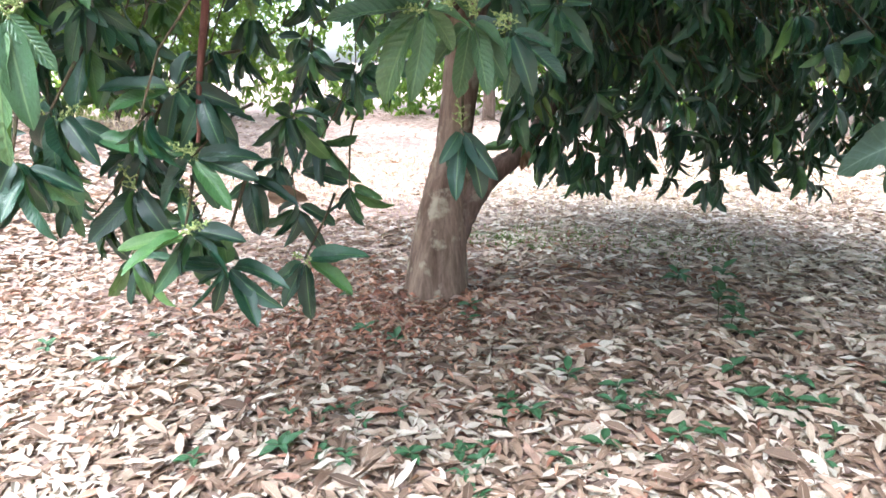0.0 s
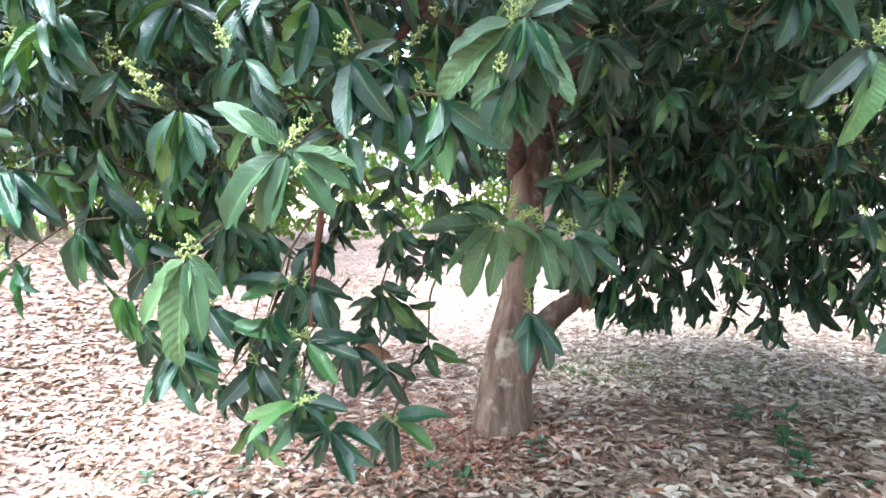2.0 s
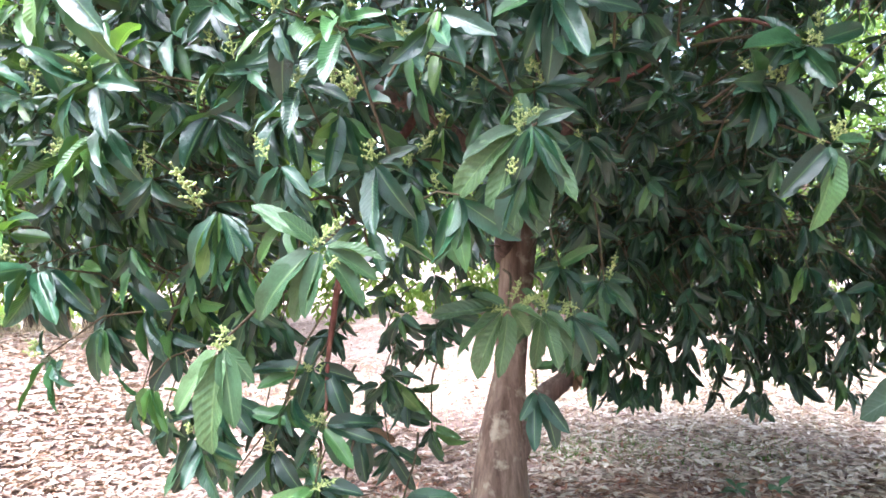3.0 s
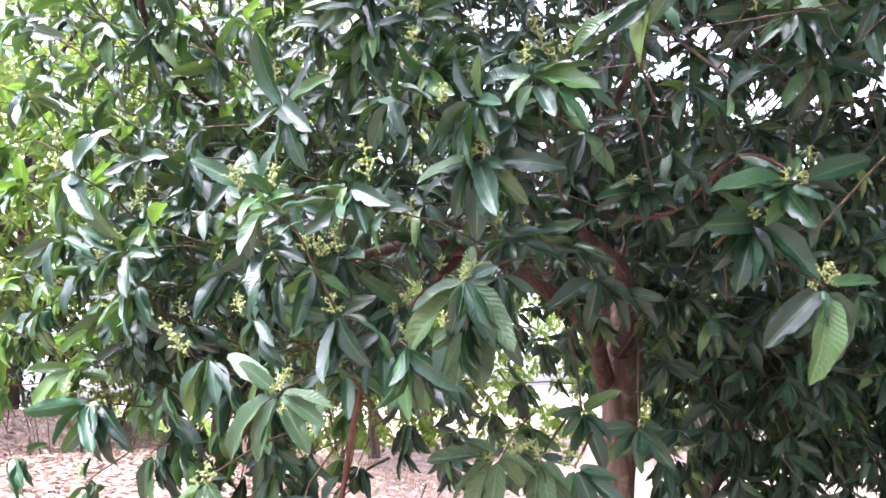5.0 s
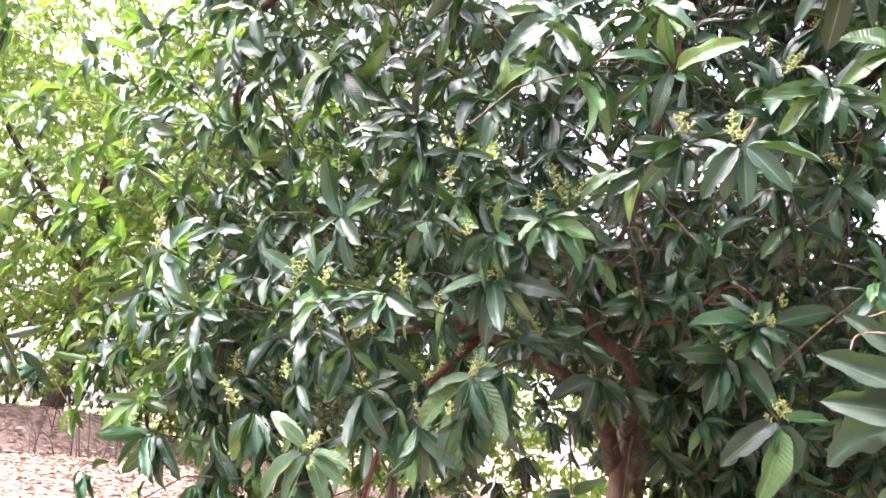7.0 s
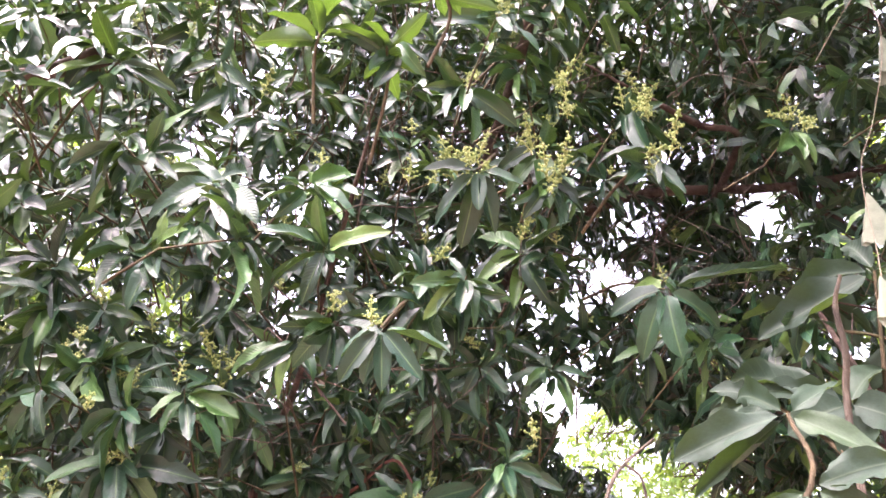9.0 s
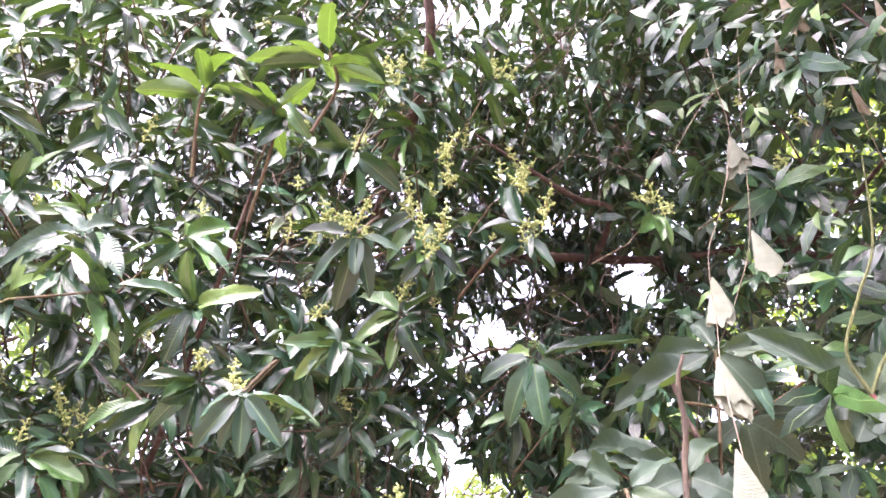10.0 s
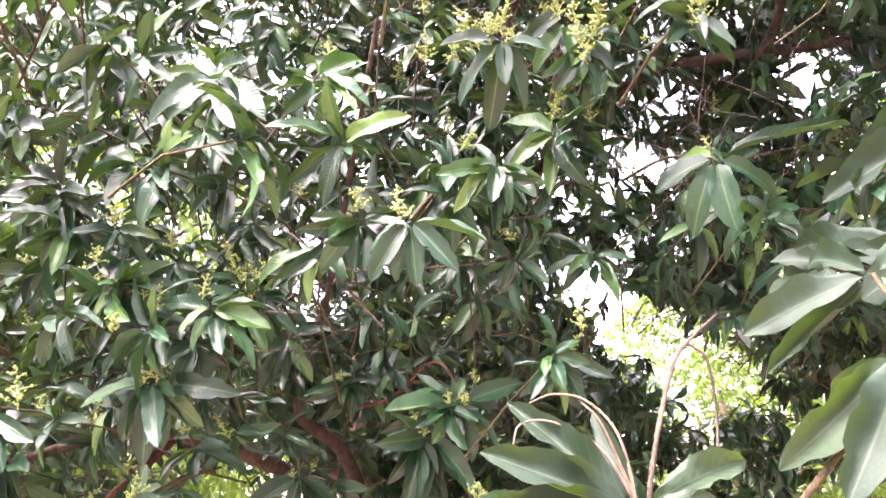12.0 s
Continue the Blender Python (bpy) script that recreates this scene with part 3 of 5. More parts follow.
def foliage(r, tips, axes, size, blades, count=(6, 11), sag=1.15):
    got = [whorl(r, t, ax, int(r.integers(*count)), size * r.uniform(0.85, 1.15), sag * (1.0 if t[2] < 2.15 else 0.5)) for t, ax in zip(tips, axes)]
    return set_leaves(r, *(np.concatenate(c) for c in zip(*got)), blades)


def shoots(r, tips, axes, back=0.3, thick=0.0045):
    ps = []
    for t, ax in zip(tips, axes):
        e = t - unit(ax) * back * r.uniform(0.7, 1.3) * (0.5 if t[2] < 1.75 else 1.0) + r.normal(0, 0.04, 3) + np.array([0, 0, 0.2 if t[2] < 1.75 else 0.0])
        m = (t + e) / 2 + r.normal(0, 0.02, 3) + np.array([0, 0, 0.02])
        v, f, _ = tube([e, m, t], [thick, thick * 0.8, thick * 0.6], 3, 1)
        ps.append((v, f))
    return join(ps)


def outward(p, r, lift=0.3, jitter=0.25):
    d = unit(np.array([p[0] - TX, p[1] - TY, 0.0]))
    return unit(d * 0.85 + np.array([0, 0, lift]) + r.normal(0, jitter, 3))


def single_shoot(r, tip, count, size, buds, mat_mesh, parent, sag=0.5, axis=None, back=0.35):
    """One leafy shoot, its leaves and flower spray as parts of it."""
    tip = np.array(tip, float)
    axis = outward(tip, r) if axis is None else unit(np.array(axis, float))
    e = tip - axis * back * (0.45 if tip[2] < 1.75 else 1.0) + np.array([0, 0, 0.28 if tip[2] < 1.75 else 0.05]) + r.normal(0, 0.03, 3)
    m = (tip + e) / 2 + np.array([0, 0, 0.035]) + r.normal(0, 0.015, 3)
    v, f, _ = tube([e, m, tip], [0.006, 0.005, 0.0035], 6, 4)
    twig = part("shoot", mesh_from("shoot", v, f, TWIG), parent)
    b, w, u, ln, wd = whorl(r, tip, axis, count, size, sag)
    x, y, z = leaf_frames(w, u)
    for k in range(count):
        leaf = part("leaf", mat_mesh[int(r.integers(len(mat_mesh)))], twig)
        leaf.matrix_basis = Matrix(((x[k][0] * wd[k], y[k][0] * ln[k], z[k][0] * ln[k], b[k][0]), (x[k][1] * wd[k], y[k][1] * ln[k], z[k][1] * ln[k], b[k][1]), (x[k][2] * wd[k], y[k][2] * ln[k], z[k][2] * ln[k], b[k][2]), (0, 0, 0, 1)))
    for k in range(buds):
        sp = part("panicle", SPRAY_MESHES[int(r.integers(4))], twig, "yellow-green flower buds")
        sp.matrix_basis = pose(*(tip + axis * 0.01 + r.normal(0, 0.012 * buds, 3)), r.uniform(-30, 30), r.uniform(-30, 30), r.uniform(0, 360)) @ Matrix.Scale(r.uniform(0.8, 1.15), 4)


# shoots hanging at the front of the crown: x, y, z, leaves, flower sprays
LOW_BOUGH = [(-0.64, 1.60, 1.05, 7, 2), (-0.92, 1.57, 1.35, 5, 2), (-0.95, 1.44, 1.26, 7, 1), (-1.07, 1.56, 1.55, 7, 1), (-0.80, 1.69, 1.14, 6, 1), (-0.60, 1.74, 0.90, 7, 0), (-0.34, 2.45, 0.98, 4, 0)]
MIDDLE_BOUGH = [(-0.34, 1.19, 1.99, 6, 2), (-0.38, 1.31, 1.84, 5, 1), (-0.58, 1.24, 1.89, 5, 0), (-0.27, 1.46, 2.02, 5, 1), (0.38, 2.11, 1.61, 7, 1), (0.20, 1.99, 1.68, 5, 1), (0.08, 1.80, 1.27, 3, 1)]
SIDE_BOUGH = [(0.78, 1.51, 2.20, 5, 2), (1.25, 0.90, 3.24, 5, 3), (1.28, 0.87, 3.10, 7, 3), (1.57, 0.83, 3.17, 7, 2)]
hr = np.random.default_rng(21)


def shaped_whorl(tip, yaw, pitch, spread, buds, width=0.28, pale=False):
    """A shoot whose leaves reach by the given metres across and up, seen along a heading."""
    right = np.array([math.cos(yaw), math.sin(yaw), 0])
    ahead = np.array([-math.sin(yaw) * math.cos(pitch), math.cos(yaw) * math.cos(pitch), math.sin(pitch)])
    upv = np.cross(right, ahead)
    tip = np.array(tip)
    back = tip + ahead * 0.55 + np.array([0.05, 0, 0.1])
    v, f, _ = tube([back, (back + tip) / 2 + np.array([0.02, 0, 0.03]), tip], [0.006, 0.005, 0.0035], 6, 4)
    twig = part("shoot", mesh_from("shoot", v, f, TWIG), tree)
    for dx, dz in spread:
        reach = right * dx + upv * dz - ahead * hr.uniform(-0.02, 0.06)
        ln = float(np.linalg.norm(reach)) * 1.06
        x, y, z = leaf_frames(np.array([reach]), np.array([-ahead * 0.8 + np.array([0, 0, 0.7]) + hr.normal(0, 0.15, 3)]))
        x, y, z = x[0] * min(max(width * ln, 0.042), 0.074), y[0] * ln, z[0] * ln
        leaf = part("leaf", (QUILTED_MESHES if pale else LEAF_MESHES)[int(hr.choice([0, 1, 2, 4, 5, 7, 9]))], twig)
        leaf.matrix_basis = Matrix(((x[0], y[0], z[0], tip[0]), (x[1], y[1], z[1], tip[1]), (x[2], y[2], z[2], tip[2]), (0, 0, 0, 1)))
    for k in range(buds + 1):
        sp = part("panicle", SPRAY_MESHES[int(hr.integers(4))], twig, "yellow-green flower buds")
        sp.matrix_basis = pose(*(tip - ahead * 0.015 + hr.normal(0, 0.018, 3)), hr.uniform(-50, 50), hr.uniform(-50, 50), hr.uniform(0, 360)) @ Matrix.Scale(hr.uniform(0.6, 0.9), 4)


LEVEL, TURNED, RAISED, STEEP = (0.07, 0.0), (0.42, 0.12), (0.0, 0.36), (-0.15, 0.55)
for tip, view, spread, nb in (
    ((0.04, 1.20, 2.05), LEVEL, ((-0.21, -0.14), (-0.115, -0.22), (-0.04, -0.26), (0.045, -0.27), (0.115, -0.18), (0.0, 0.1), (0.06, 0.04), (-0.16, -0.05)), 3),
    ((-0.46, 1.09, 1.78), LEVEL, ((-0.21, -0.14), (-0.10, -0.18), (-0.05, -0.16), (0.145, -0.03), (0.105, -0.14), (-0.16, 0.11), (-0.08, 0.08), (0.13, -0.08)), 3),
    ((-0.62, 1.64, 1.22), LEVEL, ((-0.21, 0.08), (0.18, 0.02), (0.165, -0.05), (-0.11, -0.13), (0.05, -0.14), (-0.09, -0.06), (0.1, -0.12)), 2),
    ((-0.67, 1.72, 1.39), LEVEL, ((-0.17, -0.03), (0.16, -0.03), (-0.2, 0.03), (0.07, -0.12), (-0.06, -0.16), (0.03, 0.1)), 3),
    ((-0.42, 1.97, 0.85), LEVEL, ((-0.14, -0.1), (0.0, -0.2), (0.15, -0.11), (0.19, 0.05), (0.11, 0.01), (-0.08, -0.15)), 1),
    ((-0.75, 1.18, 1.55), LEVEL, ((-0.05, -0.27), (0.08, -0.1), (-0.13, -0.16), (0.04, -0.2)), 2),
    ((-0.01, 1.60, 1.57), LEVEL, ((-0.195, -0.12), (-0.15, -0.19), (-0.24, 0.0), (0.085, -0.09), (-0.03, -0.21), (-0.1, 0.06), (0.12, -0.02)), 3),
    ((0.20, 1.73, 1.52), LEVEL, ((-0.045, -0.14), (0.07, -0.15), (0.13, -0.03), (-0.1, 0.04), (0.02, -0.18), (0.15, -0.12)), 2),
    ((0.1, 1.67, 1.545), LEVEL, ((-0.1, -0.1), (0.04, -0.17), (-0.03, -0.19), (0.1, -0.06), (-0.05, 0.08), (0.09, -0.14)), 2),
    ((0.30, 1.90, 2.13), TURNED, ((-0.19, -0.09), (-0.05, -0.18), (0.11, -0.18), (0.16, -0.1), (0.04, -0.12)), 1),
    ((0.90, 1.43, 1.99), TURNED, ((-0.17, -0.13), (0.04, -0.2), (0.11, -0.15), (-0.03, -0.24), (-0.05, -0.1), (0.16, 0.03)), 2),
    ((0.89, 1.49, 2.28), TURNED, ((-0.25, 0.0), (0.18, -0.02), (0.1, -0.13), (0.03, -0.17), (-0.12, -0.1), (0.2, 0.07)), 2),
    ((0.11, 1.06, 2.33), TURNED, ((0.0, -0.2), (0.13, -0.11), (-0.07, -0.14), (-0.15, -0.04), (0.06, -0.16)), 2),
    ((0.79, 0.67, 2.54), RAISED, ((0.16, -0.035), (0.095, -0.1), (0.01, -0.13), (-0.085, -0.105), (-0.04, -0.12), (-0.1, -0.045)), 1),
    ((1.03, 0.71, 3.01), STEEP, ((-0.135, -0.115), (-0.05, -0.2), (0.05, -0.16), (0.12, -0.03), (-0.14, 0.02), (0.0, -0.1)), 4),
):
    shaped_whorl(tip, *view, spread, nb, pale=tip in ((0.04, 1.20, 2.05), (-0.46, 1.09, 1.78), (-0.75, 1.18, 1.55), (-0.01, 1.60, 1.57), (0.1, 1.67, 1.545)))
for group in (LOW_BOUGH, MIDDLE_BOUGH, SIDE_BOUGH):
    for x, y, z, nl, nb in group:
        single_shoot(hr, (x, y, z), nl + 3, 0.2, nb, LEAF_MESHES, tree, 0.75)

# more shoots of the crown's face, too many to pick apart: x, y, z, sprays
FACE_LOW = [(-0.55, 2.4, 1.2, 0), (-0.45, 2.5, 1.16, 0), (-0.62, 2.5, 1.08, 0), (-0.5, 2.25, 0.98, 0), (-0.78, 1.70, 1.24, 1), (-0.55, 2.74, 1.41, 0), (-0.52, 3.06, 1.30, 0), (-0.8, 1.62, 0.97, 0), (-0.95, 1.75, 1.05, 0), (-0.7, 1.85, 1.0, 0), (-1.32, 1.30, 1.77, 1), (-1.31, 1.60, 1.58, 0), (-1.03, 1.78, 1.92, 2), (-0.80, 1.30, 2.17, 1), (-0.42, 1.20, 2.13, 2),
            (-0.49, 1.10, 2.17, 2), (-1.26, 1.50, 2.01, 1), (-1.18, 1.70, 2.02, 1), (0.75, 1.50, 2.19, 1), (0.85, 1.45, 2.27, 1), (-1.22, 1.30, 2.24, 1), (-1.10, 1.40, 2.36, 1), (-0.77, 1.30, 2.31, 1), (-0.04, 1.90, 2.29, 1),
            (-0.75, 1.9, 1.3, 0), (-0.9, 1.92, 1.2, 0), (-0.55, 1.9, 1.12, 0), (-0.85, 1.85, 1.45, 1), (-0.65, 1.95, 1.5, 0), (-1.1, 1.9, 1.35, 0), (-0.45, 2.0, 1.3, 0), (-1.0, 1.7, 1.15, 0), (-0.3, 2.5, 1.42, 0), (-0.38, 2.7, 1.3, 0), (-0.25, 2.75, 1.45, 0), (-0.45, 2.4, 1.5, 0), (-0.12, 2.6, 1.58, 0),
            (-1.45, 1.47, 2.38, 1), (-1.18, 1.32, 2.39, 1), (-1.32, 1.49, 2.42, 0), (-1.34, 1.33, 2.25, 1), (-1.37, 1.52, 2.19, 0), (-1.02, 1.11, 2.22, 1), (-1.06, 1.33, 2.28, 0), (-1.16, 1.44, 2.16, 1)]
FACE_BACK = [(-0.7, 2.6, 1.62, 0), (-0.5, 2.7, 1.72, 0), (-0.3, 2.6, 1.66, 0), (-0.58, 2.9, 1.55, 0), (-0.2, 2.8, 1.78, 0), (-0.8, 2.8, 1.5, 0), (-0.42, 2.5, 1.8, 0), (-0.65, 2.4, 1.75, 0)]
FACE_MID = [(-0.92, 0.80, 2.37, 2), (-1.01, 1.40, 2.60, 1), (-0.50, 1.00, 2.31, 2), (-0.42, 1.36, 2.19, 2), (-0.57, 1.24, 2.13, 1), (-0.58, 1.74, 2.67, 1), (-0.58, 1.70, 2.94, 1), (0.09, 1.05, 2.49, 2), (0.0, 1.02, 2.56, 2), (0.29, 1.20, 2.62, 1), (0.32, 1.17, 2.55, 1), (0.11, 1.06, 2.33, 2),
            (0.20, 1.10, 2.43, 0), (0.48, 1.10, 2.67, 0), (-0.04, 1.10, 2.78, 1), (-1.60, 1.34, 2.10, 0), (-1.31, 1.34, 1.77, 0), (-1.37, 1.18, 2.31, 0), (-2.36, 1.48, 2.76, 0), (-1.66, 1.33, 1.60, 0), (-1.25, 0.90, 2.93, 1), (1.08, 1.30, 2.67, 1), (-0.22, 1.10, 2.91, 0)]
FACE_HIGH = [(0.22, 1.00, 3.01, 0), (0.23, 1.10, 2.91, 0), (1.02, 1.00, 2.84, 0), (1.03, 1.18, 2.90, 0), (1.11, 1.61, 2.78, 1), (-0.13, 1.32, 2.66, 0), (0.28, 0.90, 3.14, 0), (0.44, 0.71, 2.79, 0), (-0.04, 1.37, 2.57, 2), (-0.19, 1.11, 2.80, 0), (0.24, 1.60, 3.77, 0), (0.29, 1.26, 2.59, 1), (1.23, 1.21, 3.04, 1),
             (1.33, 0.92, 3.50, 3), (1.02, 0.85, 3.43, 2), (1.13, 1.15, 2.34, 1), (-0.13, 1.35, 3.45, 0), (1.58, 0.94, 3.43, 2), (0.11, 0.98, 2.89, 0), (-0.48, 1.42, 2.40, 0), (0.64, 0.74, 2.79, 0)]
FACE_TOP = [(0.81, 0.61, 3.37, 0), (1.10, 0.64, 3.52, 2), (1.47, 0.72, 3.68, 2), (2.07, 0.89, 3.33, 2), (2.48, 0.75, 3.36, 2), (1.26, 1.46, 3.24, 1), (1.83, 1.25, 2.72, 0), (0.24, 1.08, 3.62, 0), (0.23, 1.36, 2.65, 1), (0.57, 0.86, 3.06, 0), (0.66, 0.92, 2.66, 1), (1.69, 1.33, 2.94, 1), (1.17, 1.32, 2.39, 1), (0.89, 1.56, 2.32, 1),
            (0.36, 0.72, 2.96, 0), (0.02, 1.0, 2.57, 1), (-0.35, 0.85, 2.23, 1), (-0.14, 0.86, 2.24, 1), (0.14, 0.95, 2.43, 1), (0.28, 0.97, 2.49, 1), (-0.08, 0.95, 2.49, 0), (-0.35, 0.91, 2.49, 0),
            (-0.1, 0.5, 3.13, 0), (-0.22, 0.5, 3.2, 0), (-0.33, 0.53, 3.14, 0), (-0.5, 0.6, 3.22, 0), (-0.65, 0.7, 3.16, 0), (-0.3, 0.5, 3.32, 0), (-0.55, 0.6, 3.4, 0), (-0.15, 0.55, 3.4, 0), (-0.85, 0.8, 3.3, 0), (-0.8, 0.8, 3.1, 0),
            (1.2, 0.78, 3.72, 1), (1.3, 0.82, 3.66, 1), (1.22, 0.86, 3.56, 0), (1.12, 0.85, 3.62, 1), (1.33, 0.8, 3.8, 0), (0.2, 2.1, 2.3, 0), (0.38, 2.2, 2.12, 0), (0.25, 2.2, 2.55, 0), (0.45, 2.0, 2.45, 1), (0.1, 2.15, 2.45, 0),
            (-0.95, 1.0, 3.15, 0), (-1.15, 1.3, 3.05, 0), (-1.3, 1.6, 3.0, 0), (-1.4, 2.0, 3.0, 0), (-1.45, 2.4, 2.95, 0), (-1.1, 1.2, 3.25, 0), (-1.35, 1.8, 3.2, 0), (-1.5, 2.8, 3.0, 0), (-1.5, 3.1, 2.9, 0), (-1.75, 3.0, 2.9, 0), (-1.9, 2.7, 2.85, 0), (-1.2, 3.3, 2.85, 0), (0.07, 0.5, 3.24, 0), (0.12, 0.54, 3.2, 0)]
SKIRT = [(0.55, 3.7, 1.0, 0), (0.7, 3.75, 0.95, 0), (0.45, 3.8, 1.1, 0), (0.62, 3.6, 1.1, 0), (0.85, 3.8, 0.95, 0), (0.4, 3.6, 1.25, 0), (1.0, 3.9, 0.9, 0), (0.5, 3.6, 1.35, 0), (0.6, 3.9, 1.3, 0), (0.78, 3.95, 1.15, 0), (0.5, 3.95, 1.2, 0), (0.95, 4.0, 1.15, 0), (0.68, 4.05, 1.0, 0), (1.1, 4.1, 1.0, 0), (1.98, 5.12, 1.35, 0), (2.28, 5.13, 0.90, 0), (1.42, 4.66, 0.77, 0), (1.07, 4.70, 0.65, 0), (1.9, 4.70, 0.60, 0), (0.51, 4.59, 0.90, 0), (2.45, 4.77, 1.00, 0), (0.84, 4.64, 1.00, 0), (1.25, 3.34, 1.93, 0), (1.65, 4.8, 0.95, 0), (1.25, 4.75, 1.00, 0), (2.8, 4.9, 1.15, 0), (3.1, 4.7, 0.95, 0), (0.65, 4.7, 1.20, 0), (2.1, 4.6, 1.15, 0), (1.5, 4.9, 1.30, 0), (0.95, 4.6, 1.30, 0), (2.6, 5.0, 1.40, 0), (3.4, 4.6, 1.15, 0), (1.75, 4.5, 1.45, 0)]
lx = -2.9 + 1.9 * hr.uniform(0, 1, 250) ** 0.65
ly = hr.uniform(1.15, 2.9, 250)
lz = 1.35 + 0.55 * np.clip((-lx - 1.1) / 1.0, 0, 1.2) + hr.uniform(0, 1, 250) * 2.3
FACE_LEFT = [(a, b, c, int(hr.integers(0, 3) == 0)) for a, b, c in zip(lx, ly, lz)]
face = [row for g in (SKIRT, FACE_LOW, FACE_BACK, FACE_MID, FACE_HIGH, FACE_TOP, FACE_LEFT[::2]) for row in g]
free = clear_stem(np.array([row[:3] for row in face]))
face = [row for row, ok in zip(face, free) if ok]
ftips = np.array([row[:3] for row in face])
faxes = np.array([outward(p, hr) for p in ftips])
skirted = np.arange(len(ftips)) < len(SKIRT)
fol = join([foliage(hr, ftips[~skirted], faxes[~skirted], 0.17, BLADES, (8, 13), 1.0), foliage(hr, ftips[skirted], faxes[skirted], 0.255, BLADES, (6, 9), 2.4)])
part("face_foliage", mesh_from("face_foliage", *fol[:2], LEAF, fol[2]), tree, "drooping glossy leaves in whorls", "stuff")
backlit_tips = np.array([row[:3] for row in FACE_LEFT[1::2]])
fraxes = np.array([outward(p, hr) for p in backlit_tips])
fol = foliage(hr, backlit_tips, fraxes, 0.165, BLADES, (8, 13), 1.0)
part("fresh_foliage", mesh_from("fresh_foliage", *fol[:2], BACKLIT, fol[2]), tree, "left-flank leaves in a lighter green that stands for backlight", "stuff")
hem = np.stack([hr.uniform(0.55, 3.4, 26), hr.uniform(4.2, 4.95, 26), hr.uniform(0.66, 1.0, 26)], -1)
hemax = unit(np.stack([hr.normal(0, 0.25, 26), hr.normal(0, 0.25, 26), -np.ones(26)], -1))
fol = foliage(hr, hem, hemax, 0.27, BLADES, (3, 6), 1.2)
part("hanging_foliage", mesh_from("hanging_foliage", *fol[:2], LEAF, fol[2]), tree, "single leaves hanging below the crown's hem", "stuff")
strands = [tube([p + np.array([0, 0, 0.45]), p + np.array([hr.normal(0, 0.03), hr.normal(0, 0.03), 0.2]), p], [0.004, 0.003, 0.0025], 4, 3)[:2] for p in hem]
part("face_twig", mesh_from("face_twig", *join(strands), TWIG), tree, "", "stuff")
part("face_twig", mesh_from("face_twig", *shoots(hr, backlit_tips, fraxes, 0.35), TWIG), tree, "", "stuff")
part("face_twig", mesh_from("face_twig", *shoots(hr, ftips, faxes, 0.35), TWIG), tree, "", "stuff")
buds = [np.array(row[:3]) + ax * 0.035 + hr.normal(0, 0.02, 3) for row, ax in zip(face, faxes) for _ in range(row[3])]
part("flowering", mesh_from("flowering", *sprays_at(hr, buds, 0.8, 1.3), FLOWER), tree, "yellow-green flower sprays", "stuff")


# full panicles standing at the top of the crown's face
PLUMES = [(0.9, 3.06), (1.0, 3.08), (1.05, 3.07), (1.29, 3.4), (1.3, 3.31), (1.23, 3.2), (1.25, 3.05), (1.52, 3.36), (1.55, 3.3), (1.57, 3.15), (1.11, 3.71), (1.16, 3.66), (1.52, 3.79), (2.04, 3.28)]
for x, z in PLUMES:
    for _ in range(2):
        sp = part("panicle", SPRAY_MESHES[int(hr.choice([1, 3]))], tree, "yellow-green flower buds")
        sp.matrix_basis = pose(x + hr.normal(0, 0.015), 0.8 + hr.normal(0, 0.02), z - 0.04, hr.uniform(-25, 25), hr.uniform(-25, 25), hr.uniform(0, 360)) @ Matrix.Scale(hr.uniform(1.0, 1.35), 4)


# the rest of the crown
def crown_radius(a, z):
    zz = np.where(z > 2.6, (z - 2.6) / 5.0, (2.6 - z) / 4.2)
    return (3.15 + 0.16 * np.sin(3 * a + 1) + 0.1 * np.sin(7 * a + z * 2) + 0.35 * np.exp(-((a - 0.9) / 0.5) ** 2) - 0.9 / (1 + np.exp((1.9 - np.abs(a)) * 6))) * np.sqrt(np.clip(1 - zz ** 2, 0.02, 1))


def skirt(a):
    """The lowest leaves, by the bearing from the trunk: 0 towards -y, quarter turn towards +x."""
    return 1.15 + 0.2 * np.sin(2 * a) - 0.6 * np.exp(-((a - 1.65) / 0.5) ** 2) + 0.9 * (np.abs(a) > 2.1) + 0.3 * np.exp(-((a + 2.4) / 0.6) ** 2)


def crown_points(r, n):
    a = r.uniform(-np.pi, np.pi, n)
    z = r.uniform(0.3, 7.4, n)
    deep = r.beta(1.1, 2.4, n)
    R = crown_radius(a, z) * (1 - 0.6 * deep)
    keep = z > skirt(a) + r.uniform(0, 0.45, n)
    bay = (a > 0.06) & (a < 1.3) & (z < 2.75 - 0.5 * np.abs(a - 0.6))
    keep &= ~(bay & (deep < 0.75))
    gap = (a < 0.1) & (a > -2.6) & (z < 1.95) & (deep > 0.3)
    keep &= ~gap
    keep &= ~((a < -0.15) & (a > -2.6) & (z < 1.8))
    low = (a < 0.12) & (a > -0.3) & (z < 1.85)
    keep &= ~low
    yy = TY - R * np.cos(a)
    keep &= ~((yy > 3.2) & (z > 3.8) & (r.uniform(0, 1, n) < 0.62))
    return np.stack([TX + R * np.sin(a), yy, z], -1)[keep], a[keep], deep[keep]


